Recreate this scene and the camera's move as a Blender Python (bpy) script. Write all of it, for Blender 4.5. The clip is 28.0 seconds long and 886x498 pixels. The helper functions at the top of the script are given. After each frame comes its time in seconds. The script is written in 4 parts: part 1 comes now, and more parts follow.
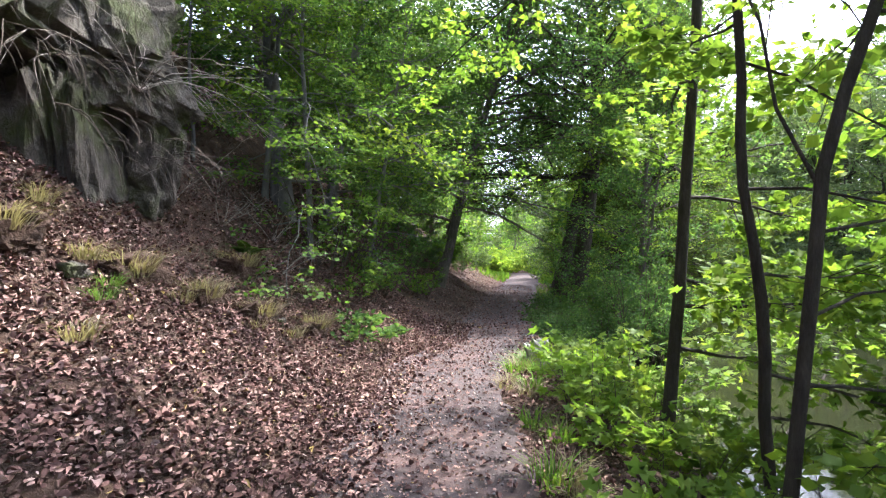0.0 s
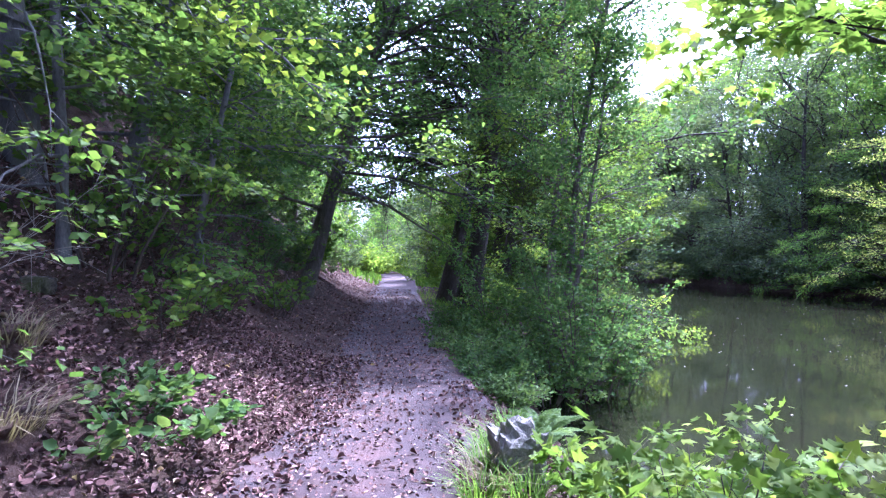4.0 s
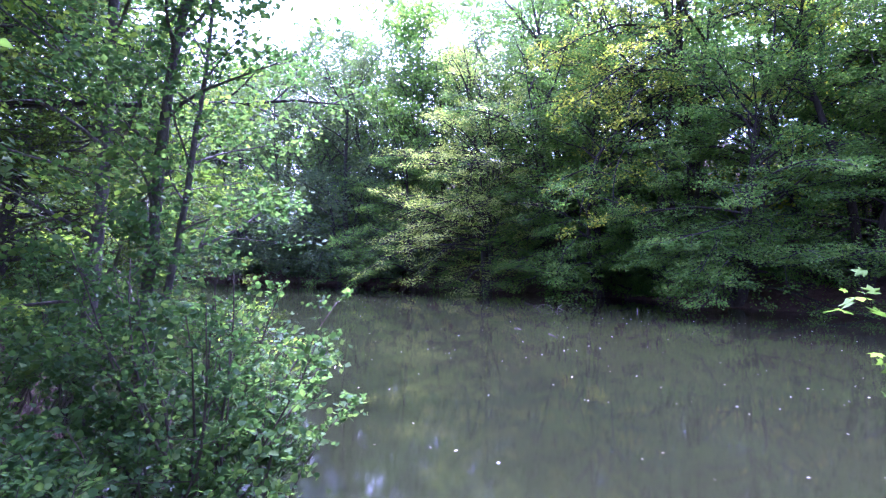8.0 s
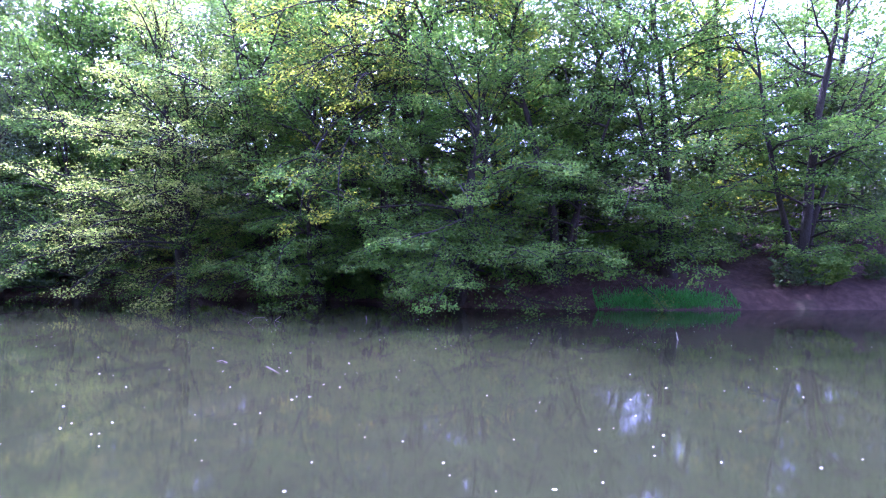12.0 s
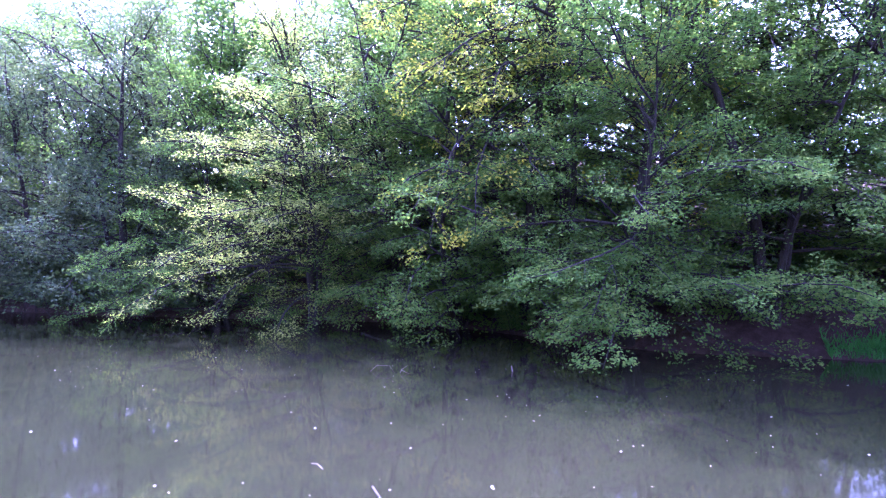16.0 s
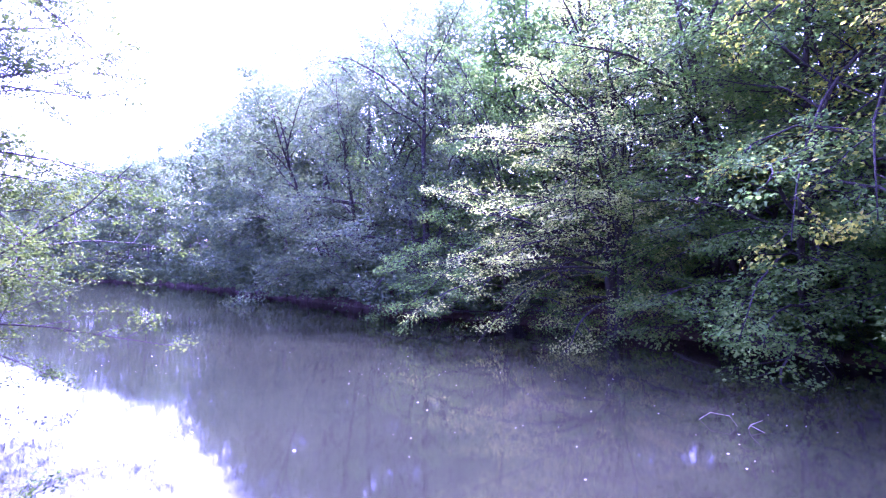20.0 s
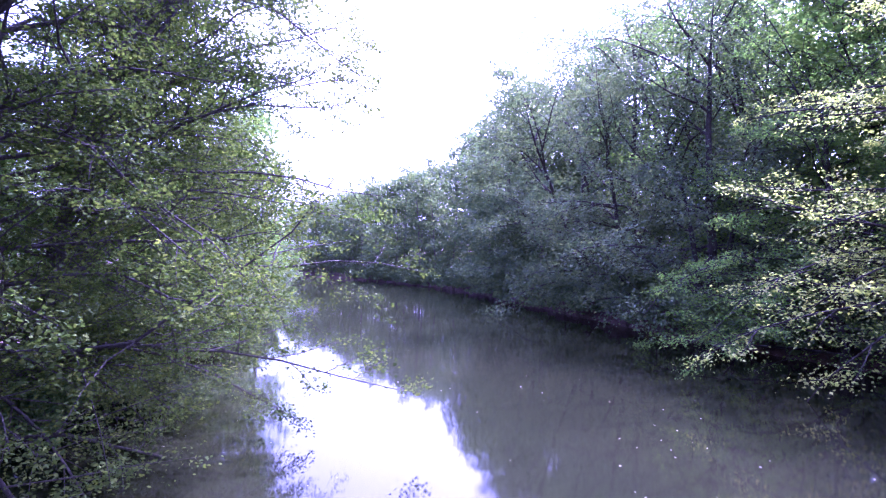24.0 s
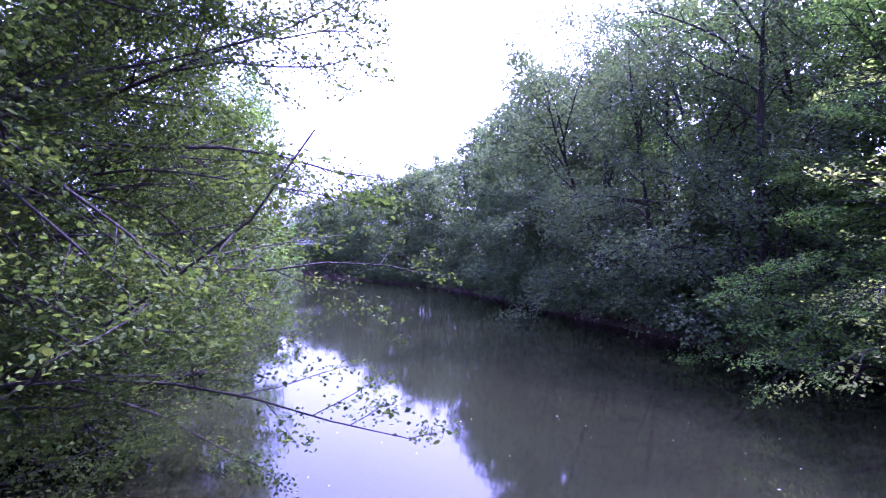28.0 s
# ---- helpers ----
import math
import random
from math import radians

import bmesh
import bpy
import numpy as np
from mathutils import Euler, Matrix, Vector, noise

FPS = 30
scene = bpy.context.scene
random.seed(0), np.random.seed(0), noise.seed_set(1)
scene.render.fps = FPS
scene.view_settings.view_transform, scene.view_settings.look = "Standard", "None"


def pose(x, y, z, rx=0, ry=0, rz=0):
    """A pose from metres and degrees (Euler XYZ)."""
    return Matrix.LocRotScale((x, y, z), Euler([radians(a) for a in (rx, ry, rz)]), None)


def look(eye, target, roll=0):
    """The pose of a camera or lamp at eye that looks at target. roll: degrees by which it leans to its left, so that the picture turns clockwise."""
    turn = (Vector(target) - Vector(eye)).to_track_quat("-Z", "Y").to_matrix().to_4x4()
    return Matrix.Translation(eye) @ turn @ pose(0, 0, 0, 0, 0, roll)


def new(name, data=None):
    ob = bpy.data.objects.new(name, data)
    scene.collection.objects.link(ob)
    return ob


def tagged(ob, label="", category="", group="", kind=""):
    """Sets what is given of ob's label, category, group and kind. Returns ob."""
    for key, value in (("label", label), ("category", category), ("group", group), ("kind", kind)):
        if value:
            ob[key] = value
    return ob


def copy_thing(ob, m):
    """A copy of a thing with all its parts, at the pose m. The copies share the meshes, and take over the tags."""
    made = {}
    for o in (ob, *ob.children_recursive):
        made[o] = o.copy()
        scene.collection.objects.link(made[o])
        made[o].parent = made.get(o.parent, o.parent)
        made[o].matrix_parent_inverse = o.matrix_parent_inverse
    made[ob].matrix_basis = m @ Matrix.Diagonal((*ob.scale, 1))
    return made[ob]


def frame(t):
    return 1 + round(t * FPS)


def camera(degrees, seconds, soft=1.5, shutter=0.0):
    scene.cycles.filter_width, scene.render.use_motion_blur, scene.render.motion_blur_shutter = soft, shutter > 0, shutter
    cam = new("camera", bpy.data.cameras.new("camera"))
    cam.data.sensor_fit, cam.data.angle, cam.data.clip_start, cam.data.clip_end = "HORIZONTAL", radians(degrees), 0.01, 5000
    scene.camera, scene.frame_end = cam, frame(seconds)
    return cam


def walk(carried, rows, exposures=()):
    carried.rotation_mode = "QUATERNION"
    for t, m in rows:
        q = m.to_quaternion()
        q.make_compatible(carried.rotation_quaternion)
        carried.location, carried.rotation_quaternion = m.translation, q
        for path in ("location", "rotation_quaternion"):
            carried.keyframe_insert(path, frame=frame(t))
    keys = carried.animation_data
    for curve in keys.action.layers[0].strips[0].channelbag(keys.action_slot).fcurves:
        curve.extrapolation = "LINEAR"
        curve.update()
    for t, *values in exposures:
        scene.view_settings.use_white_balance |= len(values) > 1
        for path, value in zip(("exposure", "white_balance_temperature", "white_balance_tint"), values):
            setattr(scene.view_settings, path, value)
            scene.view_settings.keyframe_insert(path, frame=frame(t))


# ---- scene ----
cam = camera(77.4, 28.0, soft=1.2)
ROWS = [
    (0.0, 0.034, -0.021, 1.598, 0.23, 0.95, -0.30),
    (0.5, 0.007, 0.433, 1.591, 0.27, 0.97, -0.38),
    (1.0, -0.022, 0.903, 1.580, 0.21, 1.02, -0.40),
    (1.5, -0.052, 1.393, 1.575, 0.25, 1.06, -0.40),
    (2.0, -0.083, 1.898, 1.589, -0.03, 0.98, -0.50),
    (2.5, -0.109, 2.423, 1.606, -2.35, 0.90, -0.70),
    (3.0, -0.134, 2.981, 1.610, -6.15, 0.95, -0.88),
    (3.5, -0.161, 3.559, 1.620, -10.57, 0.95, -1.10),
    (5.5, -0.009, 5.937, 1.594, -23.99, 1.23, -0.20),
    (6.0, 0.146, 6.493, 1.631, -30.36, 0.98, -0.65),
    (6.5, 0.329, 7.010, 1.648, -37.06, 0.92, -0.78),
    (7.0, 0.573, 7.497, 1.657, -44.49, 0.95, -0.73),
    (7.5, 0.877, 7.961, 1.662, -52.39, 0.99, -0.67),
    (8.0, 1.234, 8.398, 1.656, -59.65, 1.05, -0.57),
    (8.5, 1.635, 8.792, 1.645, -66.62, 1.11, -0.47),
    (9.0, 2.054, 9.107, 1.642, -72.89, 1.14, -0.47),
    (9.5, 2.502, 9.349, 1.658, -78.28, 1.12, -0.45),
    (10.0, 2.989, 9.545, 1.700, -83.23, 1.06, -0.35),
    (10.5, 3.469, 9.687, 1.753, -87.26, 0.96, -0.27),
    (11.0, 3.960, 9.783, 1.812, -88.89, 0.82, -0.20),
    (11.5, 4.498, 9.858, 1.883, -88.97, 0.66, -0.10),
    (13.5, 6.655, 10.204, 2.300, -87.88, 0.34, 0.10),
    (14.0, 7.239, 10.284, 2.438, -86.30, 0.33, 0.12),
    (14.5, 7.829, 10.388, 2.605, -83.67, 0.37, 0.23),
    (15.0, 8.429, 10.523, 2.783, -80.39, 0.48, 0.35),
    (15.5, 9.053, 10.678, 2.929, -77.53, 0.65, 0.40),
    (16.0, 9.677, 10.841, 2.995, -74.57, 0.82, 0.40),
    (16.5, 10.237, 11.030, 2.970, -71.49, 0.93, 0.40),
    (17.0, 10.747, 11.241, 2.907, -68.19, 1.00, 0.40),
    (17.5, 11.238, 11.465, 2.861, -64.67, 1.07, 0.38),
    (18.0, 11.689, 11.722, 2.840, -61.02, 1.15, 0.33),
    (18.5, 12.116, 12.005, 2.840, -57.08, 1.24, 0.27),
    (19.0, 12.541, 12.298, 2.857, -53.13, 1.30, 0.22),
    (19.5, 12.950, 12.610, 2.873, -48.95, 1.35, 0.20),
    (20.0, 13.334, 12.935, 2.891, -44.47, 1.39, 0.18),
    (20.5, 13.693, 13.293, 2.927, -39.82, 1.42, 0.10),
    (21.0, 14.030, 13.711, 2.983, -35.26, 1.45, 0.00),
    (21.5, 14.342, 14.158, 3.074, -30.83, 1.46, -0.12),
    (22.0, 14.625, 14.611, 3.201, -26.63, 1.45, -0.25),
    (22.5, 14.895, 15.071, 3.336, -22.99, 1.43, -0.30),
    (24.5, 15.702, 17.056, 3.584, -18.06, 1.52, -0.40),
    (25.0, 15.813, 17.537, 3.615, -18.10, 1.53, -0.40),
    (25.5, 15.906, 17.981, 3.628, -18.04, 1.52, -0.43),
    (26.0, 15.977, 18.386, 3.619, -17.98, 1.50, -0.47),
    (26.5, 16.034, 18.765, 3.601, -17.92, 1.50, -0.50),
    (27.0, 16.088, 19.132, 3.595, -17.85, 1.50, -0.50),
    (27.5, 16.147, 19.499, 3.604, -17.77, 1.50, -0.53),
    (28.0, 16.211, 19.880, 3.616, -17.71, 1.49, -0.60),
]
EXPOSURES = [(0.0, 2.82, 5450, 18), (3.0, 2.93, 4720, 35), (6.0, 3.12, 4430, 56), (8.0, 3.27, 4390, 58), (11.0, 3.58, 4390, 62), (16.0, 3.82, 4370, 76), (18.0, 3.9, 4330, 88), (19.5, 4.0, 4350, 103),
             (22.0, 3.58, 4390, 98), (25.0, 2.97, 4450, 88), (28.0, 2.52, 4450, 82)]
walk(cam, [(t, pose(x, y, z, 90 + pitch, roll, yaw)) for t, x, y, z, yaw, pitch, roll in ROWS], EXPOSURES)

# ---- light ----
SUN_AZ, SUN_EL = radians(48), radians(57)     # clockwise from the path's direction (+y)
world = bpy.data.worlds.new("world")
scene.world = world
world.use_nodes = True
wn = world.node_tree.nodes
sky = wn.new("ShaderNodeTexSky")
sky.sky_type = "NISHITA"
sky.sun_disc = False
sky.sun_elevation, sky.sun_rotation = SUN_EL, SUN_AZ
sky.air_density, sky.dust_density, sky.ozone_density = 0.8, 7.0, 0.6
haze = wn.new("ShaderNodeHueSaturation")        # a milky summer sky
haze.inputs["Saturation"].default_value = 0.5
world.node_tree.links.new(sky.outputs[0], haze.inputs["Color"])
world.node_tree.links.new(haze.outputs[0], wn["Background"].inputs["Color"])
wn["Background"].inputs["Strength"].default_value = 0.15
to_sun = Vector((math.sin(SUN_AZ) * math.cos(SUN_EL), math.cos(SUN_AZ) * math.cos(SUN_EL), math.sin(SUN_EL)))
lamp = bpy.data.lights.new("sun", "SUN")
lamp.energy, lamp.angle, lamp.color = 3.0, radians(0.55), (1.0, 0.90, 0.70)
new("sun", lamp).matrix_world = look(to_sun * 100, (0, 0, 0))
scene.view_settings.exposure = 0.0

# ---- materials ----
def material(name):
    m = bpy.data.materials.new(name)
    m.use_nodes = True
    return m, m.node_tree.nodes, m.node_tree.links


def ramp(nodes, stops):
    r = nodes.new("ShaderNodeValToRGB")
    e = r.color_ramp.elements
    while len(e) < len(stops):
        e.new(0.5)
    for k, (at, c) in zip(e, stops):
        k.position, k.color = at, (*c, 1)
    return r


def noise_tex(nodes, links, scale, detail=6.0, rough=0.6, stretch=None):
    co = nodes.new("ShaderNodeTexCoord")
    n = nodes.new("ShaderNodeTexNoise")
    n.inputs["Scale"].default_value, n.inputs["Detail"].default_value, n.inputs["Roughness"].default_value = scale, detail, rough
    if stretch:
        mp = nodes.new("ShaderNodeMapping")
        mp.inputs["Scale"].default_value = stretch
        links.new(co.outputs["Object"], mp.inputs["Vector"])
        links.new(mp.outputs[0], n.inputs["Vector"])
    else:
        links.new(co.outputs["Object"], n.inputs["Vector"])
    return n


def mixed(nodes, links, a, b, fac, how="MIX"):
    m = nodes.new("ShaderNodeMix")
    m.data_type, m.blend_type = "RGBA", how
    for sock, v in ((m.inputs[0], fac), (m.inputs[6], a), (m.inputs[7], b)):
        if isinstance(v, (int, float)):
            sock.default_value = v
        elif isinstance(v, tuple):
            sock.default_value = (*v, 1)
        else:
            links.new(v, sock)
    return m.outputs[2]


def leaf_material(name, dark, mid, light, through_=0.42, gloss=0.6, spec=0.12):
    m, n, l = material(name)
    geo = n.new("ShaderNodeNewGeometry")
    big = noise_tex(n, l, 0.55, 3.0)
    r = ramp(n, [(0.0, dark), (0.5, mid), (1.0, light)])
    add = n.new("ShaderNodeMath")
    add.operation = "MULTIPLY_ADD"
    l.new(geo.outputs["Random Per Island"], add.inputs[0])
    add.inputs[1].default_value = 0.55
    sub = n.new("ShaderNodeMath")
    sub.operation = "MULTIPLY_ADD"
    l.new(big.outputs[0], sub.inputs[0])
    sub.inputs[1].default_value, sub.inputs[2].default_value = 1.2, -0.38
    l.new(sub.outputs[0], add.inputs[2])
    l.new(add.outputs[0], r.inputs[0])
    b = n["Principled BSDF"]
    l.new(r.outputs[0], b.inputs["Base Color"])
    b.inputs["Roughness"].default_value = gloss
    b.inputs["Specular IOR Level"].default_value = spec
    tr = n.new("ShaderNodeBsdfTranslucent")
    l.new(mixed(n, l, r.outputs[0], (1.5, 1.55, 0.75), 1.0, "MULTIPLY"), tr.inputs["Color"])
    mx = n.new("ShaderNodeMixShader")
    mx.inputs[0].default_value = through_
    l.new(b.outputs[0], mx.inputs[1])
    l.new(tr.outputs[0], mx.inputs[2])
    l.new(mx.outputs[0], n["Material Output"].inputs["Surface"])
    return m


def surface(name, stops, scale, rough=0.9, bump=0.4, fine=40.0, stretch=None, dist=0.02, spec=0.25, second=None):
    m, n, l = material(name)
    a = noise_tex(n, l, scale, 8.0, 0.65, stretch)
    f = noise_tex(n, l, fine, 6.0, 0.7, stretch)
    r = ramp(n, stops)
    l.new(a.outputs[0], r.inputs[0])
    col = r.outputs[0]
    fr = ramp(n, [(0.3, (0.55, 0.55, 0.55)), (0.7, (1.35, 1.35, 1.35))])
    l.new(f.outputs[0], fr.inputs[0])
    col = mixed(n, l, col, fr.outputs[0], 0.75, "MULTIPLY")
    if second:
        c2, sc2, lo, hi = second
        s = noise_tex(n, l, sc2, 5.0, 0.6)
        sr = ramp(n, [(lo, (0, 0, 0)), (hi, (1, 1, 1))])
        l.new(s.outputs[0], sr.inputs[0])
        col = mixed(n, l, col, c2, sr.outputs[0])
    b = n["Principled BSDF"]
    l.new(col, b.inputs["Base Color"])
    b.inputs["Roughness"].default_value = rough
    b.inputs["Specular IOR Level"].default_value = spec
    bp = n.new("ShaderNodeBump")
    bp.inputs["Strength"].default_value, bp.inputs["Distance"].default_value = bump, dist
    sm = n.new("ShaderNodeMath")
    sm.operation = "ADD"
    l.new(a.outputs[0], sm.inputs[0])
    l.new(f.outputs[0], sm.inputs[1])
    l.new(sm.outputs[0], bp.inputs["Height"])
    l.new(bp.outputs[0], b.inputs["Normal"])
    return m


def island_material(name, stops, rough=0.8, spec=0.3):
    m, n, l = material(name)
    geo = n.new("ShaderNodeNewGeometry")
    r = ramp(n, stops)
    l.new(geo.outputs["Random Per Island"], r.inputs[0])
    f = noise_tex(n, l, 60.0, 3.0)
    fr = ramp(n, [(0.3, (0.6, 0.6, 0.6)), (0.7, (1.2, 1.2, 1.2))])
    l.new(f.outputs[0], fr.inputs[0])
    b = n["Principled BSDF"]
    l.new(mixed(n, l, r.outputs[0], fr.outputs[0], 0.7, "MULTIPLY"), b.inputs["Base Color"])
    b.inputs["Roughness"].default_value = rough
    b.inputs["Specular IOR Level"].default_value = spec
    return m


LEAF_MAPLE = leaf_material("leaf_maple", (0.055, 0.105, 0.018), (0.12, 0.19, 0.026), (0.22, 0.27, 0.034), 0.52)
LEAF_BEECH = leaf_material("leaf_beech", (0.040, 0.085, 0.020), (0.081, 0.140, 0.030), (0.161, 0.220, 0.035), 0.52)
LEAF_ALDER = leaf_material("leaf_alder", (0.028, 0.063, 0.022), (0.060, 0.112, 0.035), (0.130, 0.184, 0.047), 0.5, 0.62, 0.09)
LEAF_OAK = leaf_material("leaf_oak", (0.021, 0.038, 0.008), (0.047, 0.074, 0.013), (0.122, 0.150, 0.024), 0.42, 0.7, 0.06)
LEAF_HORNBEAM = leaf_material("leaf_hornbeam", (0.047, 0.100, 0.021), (0.095, 0.172, 0.033), (0.186, 0.250, 0.046), 0.54, 0.75, 0.06)
# hornbeam leaf with the sunlight put into its paler colour
LEAF_SUNLIT = leaf_material("leaf_sunlit", (0.115, 0.165, 0.035), (0.235, 0.285, 0.060), (0.370, 0.395, 0.100), 0.62)
LEAF_YELLOW = leaf_material("leaf_yellow", (0.110, 0.155, 0.012), (0.230, 0.265, 0.018), (0.390, 0.375, 0.028), 0.64)
# green leaf greyed and blued: distance haze painted into the colour
LEAF_HAZY = leaf_material("leaf_hazy", (0.040, 0.070, 0.036), (0.074, 0.108, 0.048), (0.130, 0.160, 0.060), 0.42)
NEEDLE = leaf_material("needle", (0.012, 0.03, 0.016), (0.02, 0.045, 0.02), (0.035, 0.065, 0.025), 0.15)
GRASS = leaf_material("grass_blade", (0.05, 0.10, 0.015), (0.10, 0.19, 0.02), (0.24, 0.27, 0.06), 0.4)
DRY_GRASS = leaf_material("dry_grass", (0.095, 0.080, 0.052), (0.175, 0.150, 0.098), (0.28, 0.25, 0.17), 0.3)
SHORE_GRASS = leaf_material("shore_grass_blade", (0.028, 0.115, 0.018), (0.058, 0.215, 0.036), (0.10, 0.30, 0.055), 0.4)
FERN = leaf_material("fern_leaf", (0.035, 0.065, 0.02), (0.07, 0.12, 0.032), (0.12, 0.17, 0.05), 0.4)
BARK = surface("bark", [(0.25, (0.034, 0.03, 0.022)), (0.55, (0.088, 0.077, 0.06)), (0.8, (0.165, 0.148, 0.118))], 6.0, 0.92, 0.8, 45.0, (3, 3, 0.6), 0.03,
               second=((0.05, 0.065, 0.025), 1.6, 0.55, 0.72))
BARK_DARK = surface("bark_dark", [(0.25, (0.018, 0.015, 0.011)), (0.55, (0.045, 0.038, 0.028)), (0.8, (0.085, 0.073, 0.054))], 6.0, 0.92, 0.8, 45.0, (3, 3, 0.6), 0.03)
BARK_GREY = surface("bark_grey", [(0.25, (0.05, 0.05, 0.048)), (0.55, (0.11, 0.11, 0.10)), (0.8, (0.19, 0.185, 0.17))], 4.0, 0.85, 0.5, 30.0, (2, 2, 0.7), 0.02,
                    second=((0.06, 0.08, 0.03), 1.2, 0.58, 0.75))
TWIG = surface("twig", [(0.3, (0.03, 0.024, 0.018)), (0.7, (0.09, 0.07, 0.05))], 8.0, 0.9, 0.3)
DEAD_WOOD = surface("dead_wood", [(0.3, (0.14, 0.12, 0.10)), (0.7, (0.36, 0.32, 0.27))], 8.0, 0.9, 0.4, 60.0, (1, 1, 4))
SOIL = surface("soil", [(0.25, (0.022, 0.013, 0.009)), (0.5, (0.058, 0.034, 0.022)), (0.75, (0.105, 0.066, 0.045))], 2.6, 0.97, 1.0, 34.0, None, 0.07,
               second=((0.05, 0.055, 0.022), 0.35, 0.62, 0.8))
PATH = surface("path_gravel", [(0.28, (0.025, 0.0175, 0.017)), (0.5, (0.047, 0.0355, 0.034)), (0.72, (0.082, 0.066, 0.063))], 1.1, 0.95, 0.8, 90.0, None, 0.014,
               second=((0.085, 0.055, 0.048), 1.6, 0.48, 0.66))
ROCK = surface("rock", [(0.32, (0.022, 0.020, 0.016)), (0.48, (0.078, 0.068, 0.053)), (0.6, (0.125, 0.112, 0.088)), (0.72, (0.22, 0.20, 0.165))], 3.2, 0.92, 1.0, 30.0, (1.1, 1.1, 0.8), 0.10,
               second=((0.06, 0.07, 0.022), 1.7, 0.48, 0.62))
STONE = surface("pale_stone", [(0.3, (0.10, 0.10, 0.085)), (0.6, (0.22, 0.215, 0.19)), (0.8, (0.46, 0.45, 0.42))], 5.0, 0.9, 0.8, 50.0, second=((0.10, 0.12, 0.05), 6.0, 0.54, 0.66))
LITTER = island_material("dead_leaf", [(0.0, (0.038, 0.020, 0.016)), (0.35, (0.100, 0.056, 0.046)), (0.65, (0.175, 0.103, 0.085)), (0.88, (0.235, 0.152, 0.126)),
                                       (0.98, (0.30, 0.22, 0.18)), (1.0, (0.32, 0.23, 0.07))], 0.85, 0.12)
FLOAT = island_material("floating_leaf", [(0.0, (0.35, 0.30, 0.18)), (0.4, (0.65, 0.62, 0.5)), (1.0, (0.85, 0.84, 0.78))], 0.5, 0.4)
PEBBLE = island_material("pebble", [(0.0, (0.05, 0.045, 0.045)), (0.6, (0.12, 0.105, 0.105)), (1.0, (0.26, 0.24, 0.235))], 0.9, 0.3)
METAL = surface("painted_steel", [(0.3, (0.42, 0.44, 0.46)), (0.7, (0.6, 0.62, 0.64))], 2.0, 0.5, 0.1)
CONCRETE = surface("concrete", [(0.3, (0.25, 0.24, 0.22)), (0.7, (0.42, 0.41, 0.39))], 1.5, 0.9, 0.4)


def water_material():
    m, n, l = material("river_water")
    b = n["Principled BSDF"]
    a = noise_tex(n, l, 0.12, 4.0)
    r = ramp(n, [(0.3, (0.0092, 0.0108, 0.0048)), (0.7, (0.0130, 0.0140, 0.0062))])
    l.new(a.outputs[0], r.inputs[0])
    l.new(r.outputs[0], b.inputs["Base Color"])
    b.inputs["Roughness"].default_value = 0.052
    b.inputs["IOR"].default_value = 1.33
    rip = noise_tex(n, l, 0.9, 1.0, 0.4, (1.0, 0.6, 1.0))
    slow = noise_tex(n, l, 0.35, 2.0, 0.5)
    sm = n.new("ShaderNodeMath")
    sm.operation = "MULTIPLY_ADD"
    l.new(slow.outputs[0], sm.inputs[0])
    sm.inputs[1].default_value = 2.0
    l.new(rip.outputs[0], sm.inputs[2])
    bp = n.new("ShaderNodeBump")
    bp.inputs["Strength"].default_value, bp.inputs["Distance"].default_value = 0.035, 0.06
    l.new(sm.outputs[0], bp.inputs["Height"])
    l.new(bp.outputs[0], b.inputs["Normal"])
    return m


WATER = water_material()

# ---- mesh helpers ----
UP = np.array([0.0, 0.0, 1.0])


def mesh_from(name, verts, faces, mat, smooth=False):
    """verts: n x 3; faces: a list of arrays, each m x 3 or m x 4."""
    me = bpy.data.meshes.new(name)
    faces = [np.asarray(f, np.int32) for f in faces if len(f)]
    loops = np.concatenate([f.ravel() for f in faces])
    sizes = np.concatenate([np.full(len(f), f.shape[1], np.int32) for f in faces])
    starts = np.concatenate([[0], np.cumsum(sizes)[:-1]]).astype(np.int32)
    me.vertices.add(len(verts))
    me.vertices.foreach_set("co", np.asarray(verts, np.float32).ravel())
    me.loops.add(len(loops))
    me.loops.foreach_set("vertex_index", loops)
    me.polygons.add(len(sizes))
    me.polygons.foreach_set("loop_start", starts)
    if smooth:
        me.polygons.foreach_set("use_smooth", np.ones(len(sizes), bool))
    me.materials.append(mat)
    me.update(calc_edges=True)
    return me


def part(name, me, parent=None, label="", kind=""):
    ob = new(name, me)
    if parent:
        ob.parent = parent
    return tagged(ob, label=label, kind=kind)


class Geo:
    """Collects tubes and leaves."""

    def __init__(self):
        self.v, self.q, self.t, self.n = [], [], [], 0

    def add(self, v, q=(), t=()):
        self.v.append(np.asarray(v, float).reshape(-1, 3))
        if len(q):
            self.q.append(np.asarray(q) + self.n)
        if len(t):
            self.t.append(np.asarray(t) + self.n)
        self.n += len(self.v[-1])

    def mesh(self, name, mat, smooth=False):
        fs = []
        if self.q:
            fs.append(np.concatenate(self.q))
        if self.t:
            fs.append(np.concatenate(self.t))
        return mesh_from(name, np.concatenate(self.v), fs, mat, smooth)


def unit(a):
    return a / np.maximum(np.linalg.norm(a, axis=-1, keepdims=True), 1e-9)


